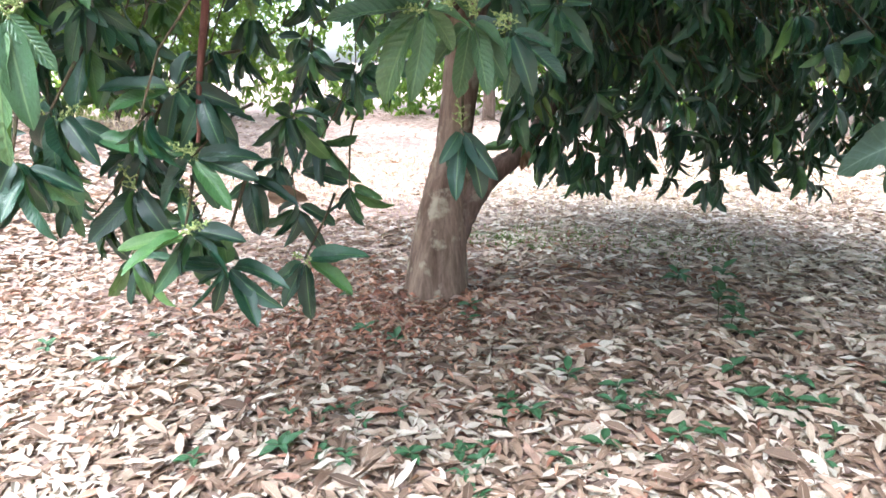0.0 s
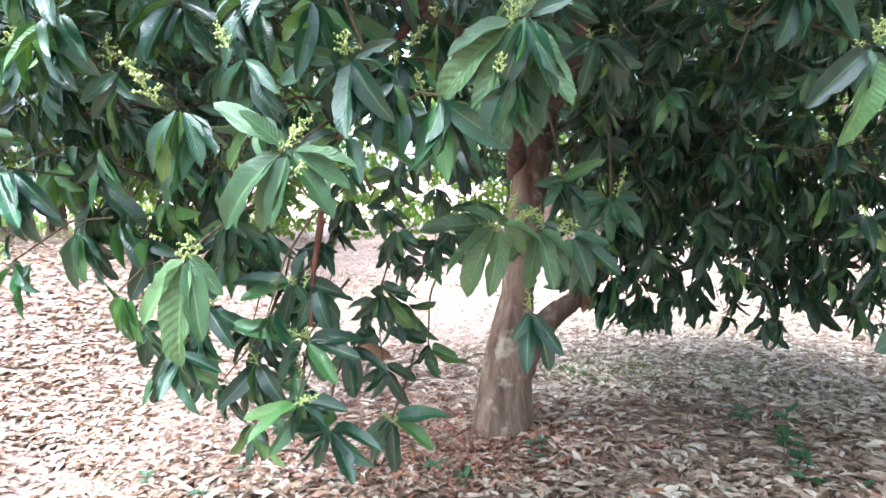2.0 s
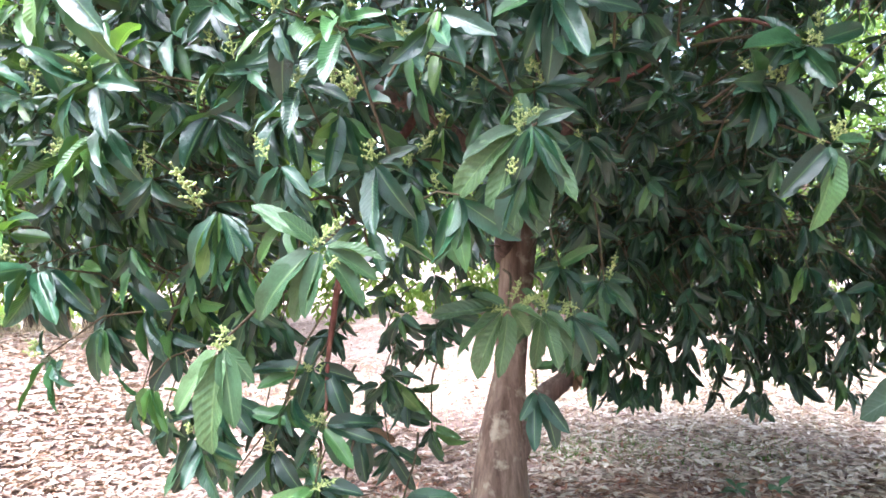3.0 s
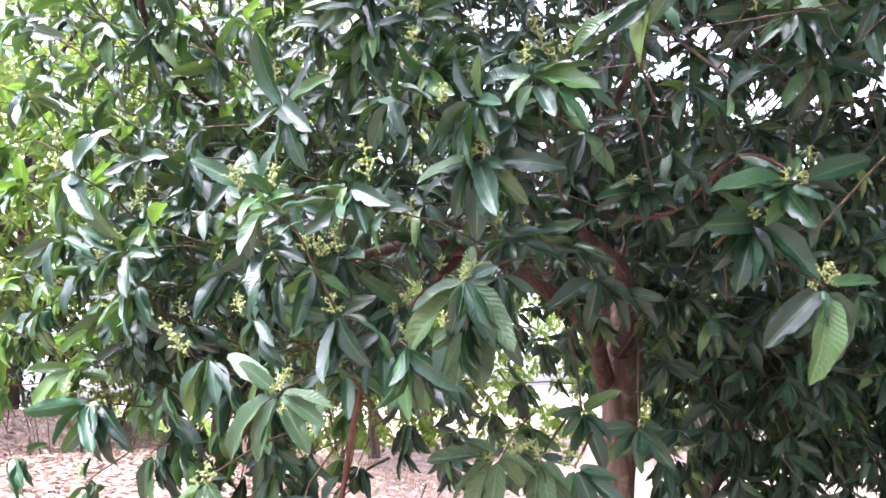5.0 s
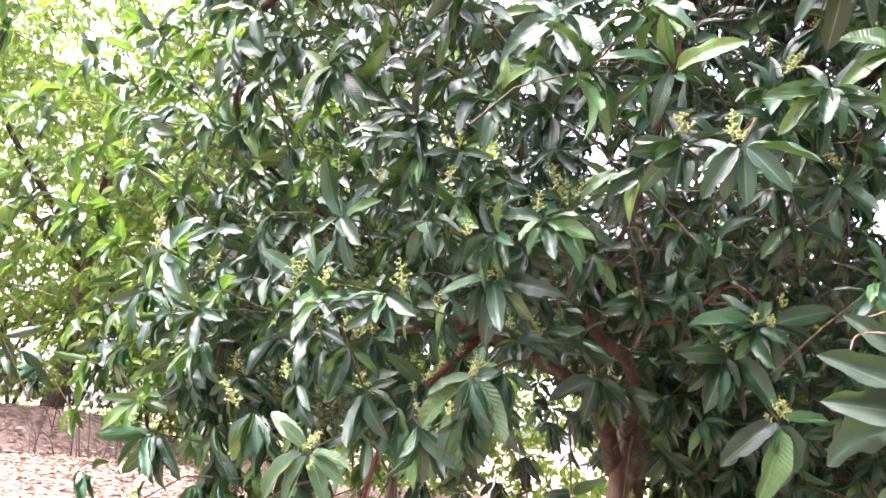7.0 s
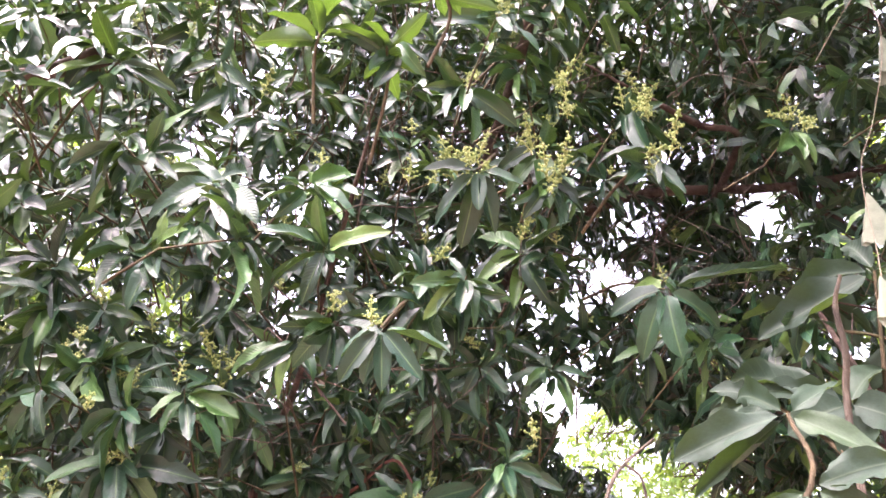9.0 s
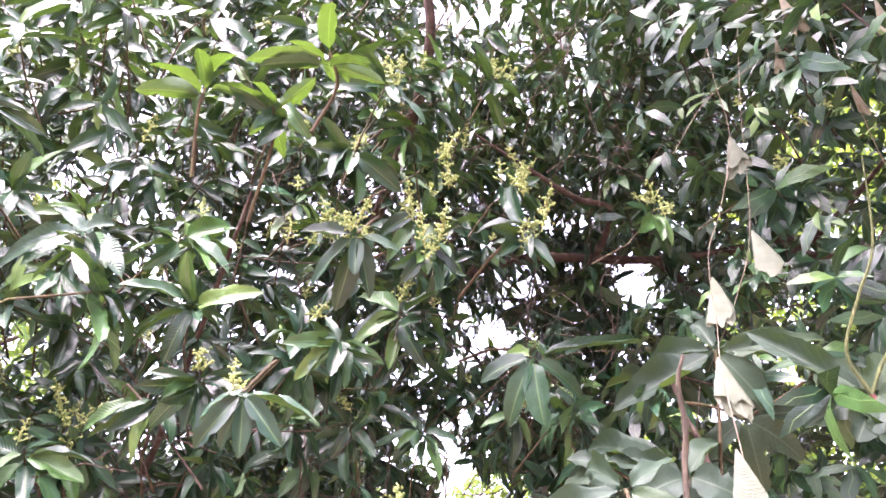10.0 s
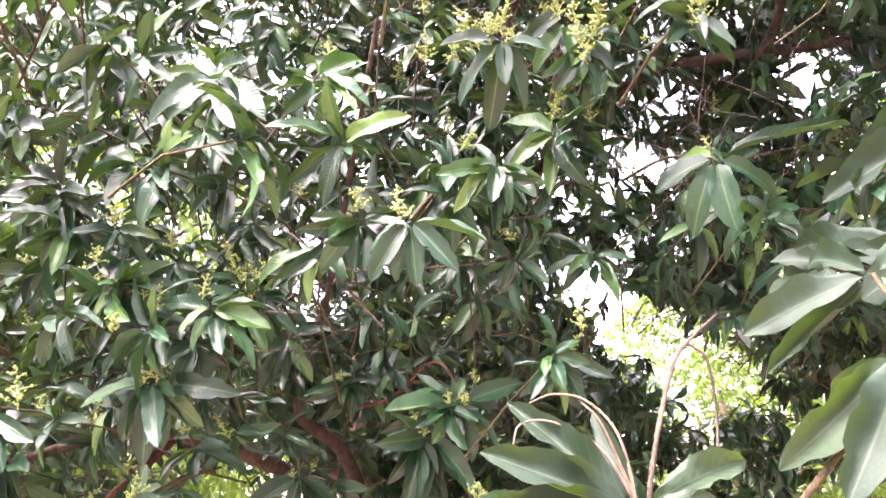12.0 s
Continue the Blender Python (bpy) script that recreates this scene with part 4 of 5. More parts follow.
pts, pa, pd = crown_points(rng, 8600)
inner_a, inner_z, inner_r = rng.uniform(0.55, 2.5, 950), rng.uniform(0.45, 2.9, 950), rng.uniform(0.75, 2.9, 950)
ok = inner_z > 0.62 + 0.5 * np.abs(inner_a - 1.65) + rng.uniform(0, 0.4, 950)
inner = np.stack([TX + inner_r * np.sin(inner_a), TY + 0.1 - inner_r * np.cos(inner_a), inner_z], -1)[ok]
deepin = np.stack([rng.uniform(-0.6, 1.6, 260), rng.uniform(1.9, 3.8, 260), rng.uniform(2.35, 3.8, 260)], -1)
lowleft = np.stack([rng.uniform(-1.5, -0.6, 34), rng.uniform(1.5, 2.1, 34), rng.uniform(1.2, 1.95, 34)], -1)
trunkside = np.stack([rng.uniform(-0.1, 0.8, 90), rng.uniform(2.6, 3.9, 90), rng.uniform(1.95, 2.9, 90)], -1)
bay = np.stack([rng.uniform(0.25, 1.25, 100), rng.uniform(3.0, 3.9, 100), rng.uniform(1.25, 2.15, 100)], -1)
leftface = np.stack([rng.uniform(-0.9, 0.3, 70), rng.uniform(0.7, 1.3, 70), rng.uniform(2.9, 4.2, 70)], -1)
upper = np.stack([rng.uniform(0.3, 3.6, 640), rng.uniform(0.9, 3.2, 640), rng.uniform(3.9, 5.8, 640)], -1)
# rear, flank: leaf layers added to keep light out of the crown
rear = np.stack([rng.uniform(-0.3, 3.8, 420), rng.uniform(5.2, 6.6, 420), rng.uniform(1.6, 4.4, 420)], -1)
flank = np.stack([rng.uniform(2.5, 3.5, 260), rng.uniform(2.6, 5.2, 260), rng.uniform(1.45, 4.2, 260)], -1)
# over: unseen leaves above the walk, added to darken crown and ground
over = np.stack([rng.uniform(0.7, 4.6, 300), rng.uniform(-1.2, 1.0, 300), rng.uniform(4.4, 5.8, 300)], -1)
behind = np.stack([rng.uniform(-0.8, 2.6, 260), rng.uniform(5.0, 6.2, 260), rng.uniform(1.75, 3.4, 260)], -1)
extra = np.vstack([deepin, lowleft, trunkside, bay, leftface, upper, rear, flank, over, behind])
inner = np.vstack([inner, extra])
inner_a, ok = np.concatenate([inner_a[ok], np.arctan2(extra[:, 0], TY - extra[:, 1])]), np.full(len(inner), True)
pts, pa, pd = np.vstack([pts, inner]), np.concatenate([pa, inner_a[ok]]), np.concatenate([pd, np.full(ok.sum(), 0.5)])
go = clear_gaps(pts) & clear_stem(pts)
pts, pa, pd = pts[go], pa[go], pd[go]
out = np.stack([np.sin(pa), -np.cos(pa), 0.1 + 0.22 * (pts[:, 2] - 2)], -1)
axes = unit(out + rng.normal(0, 0.35, out.shape))
front = (pts[:, 1] < 2.9) & (pts[:, 2] < 6)
for name, sel, blades, cnt in (("front_foliage", front, BLADES_MID, (7, 11)), ("crown", ~front, BLADES_LOW, (6, 10))):
    fol = foliage(rng, pts[sel], axes[sel], 0.165 if name == "front_foliage" else 0.19, blades, cnt)
    part(name, mesh_from(name, *fol[:2], LEAF, fol[2]), tree, "dense drooping dark green leaves", "stuff")
part("twigwork", mesh_from("twigwork", *shoots(rng, pts, axes), TWIG), tree, "thin greenish-brown twigs", "stuff")
some = (pts + axes * 0.04)[(rng.uniform(0, 1, len(pts)) < 0.35) & (pd < 0.35) & front]
part("flowering", mesh_from("flowering", *sprays_at(rng, some, 0.8, 1.25), FLOWER), tree, "yellow-green flower sprays", "stuff")


tw = np.random.default_rng(31)
bare = []
for k in range(130):
    p = np.array([tw.uniform(0.3, 2.5), tw.uniform(1.0, 2.3), 0.0])
    p[2] = tw.uniform(2.5, 4.3) + 0.25 * (p[0] - 1.3)
    d = unit(np.array([tw.normal(0, 0.8), tw.normal(-0.3, 0.5), tw.normal(0.1, 0.7)]))
    ln = tw.uniform(0.25, 0.75)
    q = p + d * ln * 0.5 + tw.normal(0, 0.05, 3)
    e = p + d * ln + tw.normal(0, 0.1, 3)
    th = tw.uniform(0.0015, 0.0034)
    bare.append(tube([p, q, e], [th, th * 0.8, th * 0.5], 4, 4)[:2])
    for _ in range(2):
        g = q + (e - q) * tw.uniform(0, 0.7)
        bare.append(tube([g, g + unit(d + tw.normal(0, 0.8, 3)) * ln * 0.2, g + unit(d + tw.normal(0, 0.8, 3)) * ln * 0.4], [th * 0.6, th * 0.5, th * 0.35], 3, 2)[:2])
part("bare_twig", mesh_from("bare_twig", *join(bare), DRYTWIG), tree, "thin bare brown twigs within the crown", "stuff")

# ---- neighbouring trees ----
def orchard_tree(name, label, group, height, radius, seed, mat, n, size, low=0.5, deep=0.5, at=None, stout=1.0):
    r = np.random.default_rng(seed)
    t = tagged(new(name), label, "tree", group)
    limb("trunk", t, [(0, 0, -0.1), (0.03, 0, 0.6), (0, 0.05, 1.4), (0.1, 0, height * 0.6)], [0.16, 0.13, 0.11, 0.04], LIMB, 12, 4, 0.02)
    for k in range(6):
        a = k * 1.05 + 0.4
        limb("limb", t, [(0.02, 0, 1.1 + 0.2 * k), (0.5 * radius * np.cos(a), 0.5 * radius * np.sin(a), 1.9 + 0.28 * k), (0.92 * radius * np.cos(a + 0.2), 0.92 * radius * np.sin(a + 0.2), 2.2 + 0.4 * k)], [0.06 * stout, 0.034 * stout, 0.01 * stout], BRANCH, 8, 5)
    a, z = r.uniform(-np.pi, np.pi, n), r.uniform(low, height, n)
    R = radius * np.sqrt(np.clip(1 - ((z - height * 0.42) / (height * 0.6)) ** 2, 0.02, 1)) * (1 - deep * r.beta(1, 3, n)) * (1 + 0.12 * np.sin(4 * a + 3 * z))
    tips = np.stack([R * np.cos(a), R * np.sin(a), z], -1)
    ax = unit(np.stack([np.cos(a), np.sin(a), 0.2 + 0.3 * (z - 2)], -1) + r.normal(0, 0.4, (n, 3)))
    if at:
        go = clear_gaps(tips + np.array(at))
        tips, ax = tips[go], ax[go]
    f = foliage(r, tips, ax, size, BLADES_FAR, (6, 10))
    part("crown", mesh_from("orchard_crown", *f[:2], mat, f[2]), t, "", "stuff")
    part("twigwork", mesh_from("orchard_twigwork", *shoots(r, tips[::3], ax[::3], 0.3, 0.004), BRANCH), t, "", "stuff")
    return t


# second tree added to fill the upper right crown; its trunk stays unseen
side = orchard_tree("mango_tree", "added mango crown filling the upper right, on an unseen trunk", "mango trees", 8.0, 2.6, 5, LEAF, 7500, 0.155, 2.5, 0.75, (4.5, 1.5, 0), 0.6)
side.matrix_basis = pose(4.5, 1.5, 0)
first = orchard_tree("orchard_tree", "orchard tree with leaves coloured bright as if in open light", "orchard trees", 6.5, 2.7, 3, LEAF_LIGHT, 3000, 0.17, 1.2)
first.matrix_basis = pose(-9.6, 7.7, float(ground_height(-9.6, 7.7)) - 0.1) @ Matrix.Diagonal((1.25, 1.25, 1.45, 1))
# the trees at negative y are unseen, added to block low sky light
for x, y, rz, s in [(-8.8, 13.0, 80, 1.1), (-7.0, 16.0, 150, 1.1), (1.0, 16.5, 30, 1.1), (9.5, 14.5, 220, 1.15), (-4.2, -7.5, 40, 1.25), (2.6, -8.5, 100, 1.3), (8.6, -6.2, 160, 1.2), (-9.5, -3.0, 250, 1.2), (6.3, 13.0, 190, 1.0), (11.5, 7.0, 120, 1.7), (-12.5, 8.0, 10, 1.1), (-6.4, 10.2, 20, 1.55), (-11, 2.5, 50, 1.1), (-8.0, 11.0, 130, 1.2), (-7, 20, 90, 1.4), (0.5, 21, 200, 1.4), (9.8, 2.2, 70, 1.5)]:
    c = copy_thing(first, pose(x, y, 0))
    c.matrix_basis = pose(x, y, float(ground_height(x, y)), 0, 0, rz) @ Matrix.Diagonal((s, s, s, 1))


# ---- the young broad-leaved shoots beside the tree ----
BROAD = leaf_material("broad_leaf", [(0.0, (0.014, 0.031, 0.021)), (0.6, (0.022, 0.044, 0.03)), (1.0, (0.036, 0.064, 0.034))], (0.11, 0.15, 0.1), rough=0.6, spec=0.32, glow=0.12, per_object=True, veins=11, relief=0.12)
BROAD_BLADES = [blade(k + 60, 14, c, bt, 0.5, tw, wavy=2.2) for k, (c, bt, tw) in enumerate([(0.2, 0.0, 0.1), (0.45, 0.15, -0.2), (0.7, 0.0, 0.2), (0.1, 0.25, -0.1), (0.55, 0.1, 0.3)])]
BROAD_MESHES = [mesh_from("leaf", v, f, BROAD, u) for v, f, u in BROAD_BLADES]


def put_leaf(mesh, parent, base, way, up, length, width, name="leaf", label=""):
    x, y, z = leaf_frames(np.array([way], float), np.array([up], float))
    x, y, z = x[0] * width, y[0] * length, z[0] * length
    leaf = part(name, mesh, parent, label)
    leaf.matrix_basis = Matrix(((x[0], y[0], z[0], base[0]), (x[1], y[1], z[1], base[1]), (x[2], y[2], z[2], base[2]), (0, 0, 0, 1)))
    return leaf


def broad_whorl(r, plant, tip, count, size, axis=(0, 0, 1), sag=0.45, width=0.36):
    b, w, u, ln, wd = whorl(r, np.array(tip, float), axis, count, size, sag, (45, 95))
    for k in range(count):
        put_leaf(BROAD_MESHES[int(r.integers(5))], plant, b[k], w[k], u[k], ln[k], ln[k] * r.uniform(width - 0.05, width + 0.04))


def reach_whorl(plant, base, ends, facing=(-0.45, -0.85, 0.28), meshes=None):
    """A whorl whose leaves reach from the base to given ends: x, y, z, width."""
    for x, y, z, wd in ends:
        way = np.array((x, y, z)) - np.array(base)
        put_leaf((meshes or BROAD_MESHES)[int(br.integers(5))], plant, base, way, np.array(facing) + br.normal(0, 0.18, 3), float(np.linalg.norm(way)) * 1.06, wd)


br = np.random.default_rng(5)
tall = tagged(new("mango_sapling"), "tall young mango shoot with broad grey-green leaves on a pale stem", "sapling")
limb("stem", tall, [(1.5, 0.75, -0.05), (1.6, 0.74, 0.9), (1.78, 0.72, 1.8), (1.832, 0.696, 2.33), (1.842, 0.65, 2.48), (1.83, 0.618, 2.585), (1.842, 0.586, 2.65)], [0.014, 0.011, 0.009, 0.0075, 0.0075, 0.006, 0.004], STICK, 10, 6, 0.07)
limb("branch", tall, [(1.78, 0.72, 1.8), (1.95, 0.75, 2.3), (2.1, 1.05, 2.7), (2.17, 1.22, 2.9)], [0.011, 0.009, 0.008, 0.006], BRANCH, 8, 5, 0.03)
limb("branch", tall, [(1.78, 0.72, 1.8), (2.1, 0.5, 2.1), (2.22, 0.45, 2.36), (2.194, 0.429, 2.503)], [0.014, 0.013, 0.012, 0.008], REDTWIG, 8, 5, 0.03)
limb("branch", tall, [(2.1, 0.5, 2.1), (2.38, 0.45, 2.3), (2.5, 0.42, 2.5)], [0.012, 0.011, 0.007], REDTWIG, 8, 5, 0.03)
for root, tip in (((1.95, 0.75, 2.3), (2.043, 0.731, 2.736)), ((1.832, 0.696, 2.33), (1.863, 0.723, 2.387)), ((1.82, 0.7, 2.25), (1.725, 0.844, 2.435)), ((2.1, 1.05, 2.7), (2.2, 0.9, 2.6))):
    limb("branch", tall, [root, tuple((a + b) / 2 + 0.02 for a, b in zip(root, tip)), tip], [0.006, 0.005, 0.004], TWIG, 6, 4)
reach_whorl(tall, (2.043, 0.731, 2.736), ((1.78, 0.87, 2.62, 0.1), (1.87, 0.9, 2.81, 0.06), (2.14, 0.69, 2.56, 0.1), (2.24, 0.65, 2.71, 0.065), (2.33, 0.62, 2.76, 0.075), (2.03, 0.79, 2.91, 0.06), (2.2, 0.85, 2.85, 0.07)))
reach_whorl(tall, (1.863, 0.723, 2.387), ((1.69, 0.79, 2.48, 0.075), (1.72, 0.72, 2.35, 0.095), (1.95, 0.62, 2.33, 0.095), (1.64, 0.89, 2.61, 0.075), (1.98, 0.73, 2.53, 0.065), (1.83, 0.71, 2.24, 0.085), (2.03, 0.8, 2.42, 0.08)))
reach_whorl(tall, (1.725, 0.844, 2.435), ((1.62, 0.87, 2.49, 0.06), (1.65, 0.82, 2.33, 0.065), (1.57, 0.9, 2.4, 0.06), (1.8, 0.9, 2.55, 0.06)))
reach_whorl(tall, (2.194, 0.429, 2.503), ((2.06, 0.52, 2.48, 0.085), (2.18, 0.4, 2.38, 0.09), (2.32, 0.36, 2.48, 0.08), (2.1, 0.5, 2.66, 0.08), (2.12, 0.43, 2.4, 0.08), (2.04, 0.57, 2.72, 0.07), (2.3, 0.45, 2.62, 0.07)))
reach_whorl(tall, (2.2, 0.9, 2.6), ((2.05, 0.95, 2.52, 0.075), (2.3, 0.8, 2.48, 0.085), (2.18, 0.85, 2.4, 0.08), (2.38, 0.85, 2.62, 0.08), (2.28, 0.98, 2.74, 0.07)))
for tip, n, sz in (((2.17, 1.22, 2.9), 8, 0.25), ((2.5, 0.42, 2.52), 6, 0.2), ((2.45, 0.75, 2.75), 6, 0.2)):
    broad_whorl(br, tall, tip, n, sz)
limb("branch", tall, [(2.2, 0.9, 2.6), (2.32, 0.82, 2.66), (2.45, 0.75, 2.75)], [0.005, 0.005, 0.004], TWIG, 6, 4)
# green side shoots that curl up from the whorl
limb("green_shoot", tall, [(2.194, 0.429, 2.503), (2.16, 0.42, 2.6), (2.2, 0.37, 2.72), (2.27, 0.33, 2.86), (2.3, 0.28, 3.1)], [0.005, 0.0045, 0.004, 0.0035, 0.002], SHOOT, 8, 5)
limb("green_shoot", tall, [(2.194, 0.429, 2.503), (2.26, 0.4, 2.6), (2.38, 0.36, 2.68), (2.48, 0.33, 2.74)], [0.005, 0.0045, 0.004, 0.002], SHOOT, 8, 5)

low = tagged(new("mango_sapling"), "young mango shoot with a bare pale stick and limp leaves", "sapling")
limb("stem", low, [(1.02, 0.6, -0.05), (1.06, 0.6, 0.9), (1.14, 0.6, 1.8), (1.165, 0.6, 1.958), (1.21, 0.62, 2.085), (1.266, 0.65, 2.197), (1.304, 0.66, 2.242), (1.381, 0.68, 2.299)], [0.012, 0.009, 0.006, 0.0046, 0.0044, 0.0042, 0.0038, 0.0025], STICK, 10, 6, 0.08)
limb("branch", low, [(1.304, 0.66, 2.242), (1.34, 0.67, 2.21), (1.345, 0.69, 2.12), (1.33, 0.68, 2.05)], [0.0035, 0.003, 0.003, 0.002], STICK, 8, 4, 0.05)
limb("branch", low, [(1.14, 0.6, 1.8), (1.13, 0.53, 1.9), (1.121, 0.49, 1.96)], [0.008, 0.007, 0.005], PETIOLE, 8, 5, 0.03)
limb("branch", low, [(1.14, 0.6, 1.7), (1.36, 0.48, 1.95), (1.527, 0.388, 2.152), (1.559, 0.457, 2.292)], [0.008, 0.006, 0.005, 0.004], TWIG, 8, 5, 0.03)
limb("branch", low, [(1.06, 0.6, 0.6), (1.25, 1.3, 1.0), (1.4, 1.72, 1.24)], [0.01, 0.008, 0.005], TWIG, 8, 5, 0.03)
reach_whorl(low, (1.121, 0.49, 1.96), ((0.9, 0.48, 2.06, 0.064), (0.95, 0.54, 2.14, 0.052), (1.08, 0.54, 2.12, 0.036), (0.9, 0.47, 1.98, 0.064), (1.34, 0.5, 2.05, 0.056), (1.26, 0.44, 1.95, 0.056), (0.84, 0.66, 1.95, 0.060), (1.1, 0.4, 1.74, 0.064)))
reach_whorl(low, (1.527, 0.388, 2.152), ((1.32, 0.42, 2.0, 0.068), (1.38, 0.37, 1.96, 0.076), (1.5, 0.32, 1.93, 0.072), (1.66, 0.31, 2.2, 0.060), (1.66, 0.33, 2.05, 0.068), (1.42, 0.5, 2.06, 0.060)), (-0.5, -0.85, 0.15))
reach_whorl(low, (1.559, 0.457, 2.292), ((1.35, 0.51, 2.24, 0.060), (1.4, 0.56, 2.17, 0.040), (1.7, 0.48, 2.38, 0.048), (1.65, 0.35, 2.2, 0.056), (1.5, 0.6, 2.42, 0.048)))
reach_whorl(low, (1.0, 0.75, 1.8), ((0.9, 0.68, 1.72, 0.07), (0.93, 0.72, 1.62, 0.08), (1.1, 0.68, 1.66, 0.08), (1.12, 0.7, 1.85, 0.07)))
limb("branch", low, [(1.1, 0.6, 1.5), (1.04, 0.68, 1.66), (1.0, 0.75, 1.8)], [0.006, 0.005, 0.004], TWIG, 6, 4)
for way, ln, wd in (((-1.0, 0.05, -0.22), 0.27, 0.1), ((-0.5, 0.1, -0.75), 0.22, 0.085), ((0.4, 0.5, -0.5), 0.22, 0.085), ((0.8, -0.2, 0.1), 0.22, 0.08)):
    put_leaf(BROAD_MESHES[int(br.integers(5))], low, (1.34, 1.72, 1.25), way, (0.0, -0.75, 0.8), ln, wd)
# limp pinkish petioles that curl over the near whorl
for line in (((1.121, 0.49, 1.96), (1.08, 0.5, 2.05), (1.01, 0.52, 2.1), (0.96, 0.53, 2.1), (0.945, 0.53, 2.07)), ((1.121, 0.49, 1.96), (1.11, 0.5, 2.07), (1.07, 0.52, 2.13), (1.02, 0.53, 2.145), (0.98, 0.54, 2.135)), ((1.121, 0.49, 1.96), (1.1, 0.47, 2.02), (1.075, 0.46, 2.09), (1.05, 0.46, 2.12))):
    limb("dry_petiole", low, line, [0.0026, 0.0023, 0.002, 0.0017, 0.0014][:len(line)], PETIOLE, 6, 5)

# a leafy shoot of broad leaves hanging before the crown
hung = part("shoot", mesh_from("shoot", *tube([(1.5, 1.5, 3.0), (1.55, 1.2, 2.92), (1.602, 0.995, 2.802)], [0.007, 0.005, 0.004], 6, 4)[:2], TWIG), tree)
reach_whorl(hung, (1.602, 0.995, 2.802), ((1.43, 1.03, 2.78, 0.065), (1.49, 1.02, 2.62, 0.062), (1.6, 0.98, 2.6, 0.075), (1.77, 0.96, 2.7, 0.055), (1.95, 0.91, 2.89, 0.055), (1.5, 1.1, 2.9, 0.05)), meshes=LEAF_MESHES)

# ---- the withered vine ----
vine = tagged(new("withered_vine"), "thin hanging vine with limp pale folded dry leaves", "vine")


def limp_leaf(seed, height=0.165, wide=0.036):
    """A leaf that hangs folded like a closed umbrella: pleats that open downwards to a ragged hem."""
    r = np.random.default_rng(seed)
    n, m = 22, 9
    a = np.linspace(0, 2 * np.pi, n, endpoint=False)
    s = np.linspace(0, 1, m)
    pleat = 1 + 0.16 * np.sin(a * 3 + r.uniform(0, 6)) + 0.1 * np.sin(a * 5 + r.uniform(0, 6)) + 0.05 * r.normal(0, 1, n)
    hem = height * (0.8 + 0.16 * np.sin(a + r.uniform(0, 6)) + 0.05 * np.sin(a * 3) + 0.03 * r.normal(0, 1, n))
    grow = 0.05 + np.clip(s * 1.05, 0, 1) ** 0.9
    R = wide * grow[:, None] * (1 + (pleat[None] - 1) * s[:, None])
    lean = 0.25 * r.uniform(-1, 1) * wide * s[:, None] ** 2
    v = np.stack([R * np.cos(a)[None] + lean, 0.24 * R * np.sin(a)[None], -hem[None] * s[:, None] + 0.003 * r.normal(0, 1, (m, n)) * s[:, None]], -1)
    i, j = np.arange(m - 1)[:, None] * n, np.arange(n)[None]
    f = np.stack([i + j, i + (j + 1) % n, i + n + (j + 1) % n, i + n + j], -1).reshape(-1, 4)
    u = np.stack(np.broadcast_arrays(np.linspace(0, 1, n)[None] * np.ones((m, 1)), s[:, None] * np.ones((1, n))), -1)
    # a lower fold slips out below the hem
    tv, tf, tu = blade(seed + 90, 8, 0.15, 0.1, 0.7, 0.3)
    tv = np.stack([tv[:, 0] * wide * 1.15 + 0.3 * wide, tv[:, 2] * height * 0.25, -height * 0.45 - tv[:, 1] * height * 0.55], -1)
    return join([(v.reshape(-1, 3), f, u.reshape(-1, 2)), (tv, tf, tu)])


VSTRANDS = [[(2.32, 0.62, 4.3), (2.27, 0.64, 3.8), (2.24, 0.63, 3.47), (2.16, 0.68, 3.2), (2.1, 0.72, 3.05), (2.03, 0.68, 2.78), (1.955, 0.61, 2.62), (1.9, 0.54, 2.4), (1.86, 0.5, 2.1)],
            [(2.4, 0.5, 4.2), (2.3, 0.6, 3.6), (2.215, 0.645, 3.12), (2.14, 0.7, 2.9), (2.05, 0.8, 2.7)],
            [(2.2, 0.2, 4.1), (2.25, 0.26, 3.72), (2.27, 0.36, 3.6), (2.1, 0.5, 3.5), (2.0, 0.62, 3.35)],
            [(2.6, 0.15, 4.0), (2.56, 0.24, 3.45), (2.58, 0.32, 3.25), (2.63, 0.42, 3.0), (2.66, 0.48, 2.7)],
            [(2.4, 0.25, 3.9), (2.45, 0.33, 3.48), (2.52, 0.4, 3.2), (2.62, 0.45, 3.08), (2.7, 0.45, 2.8)]]
for k, line in enumerate(VSTRANDS):
    limb("vine_stem", vine, line, [0.0016] * len(line), VINE, 5, 6)
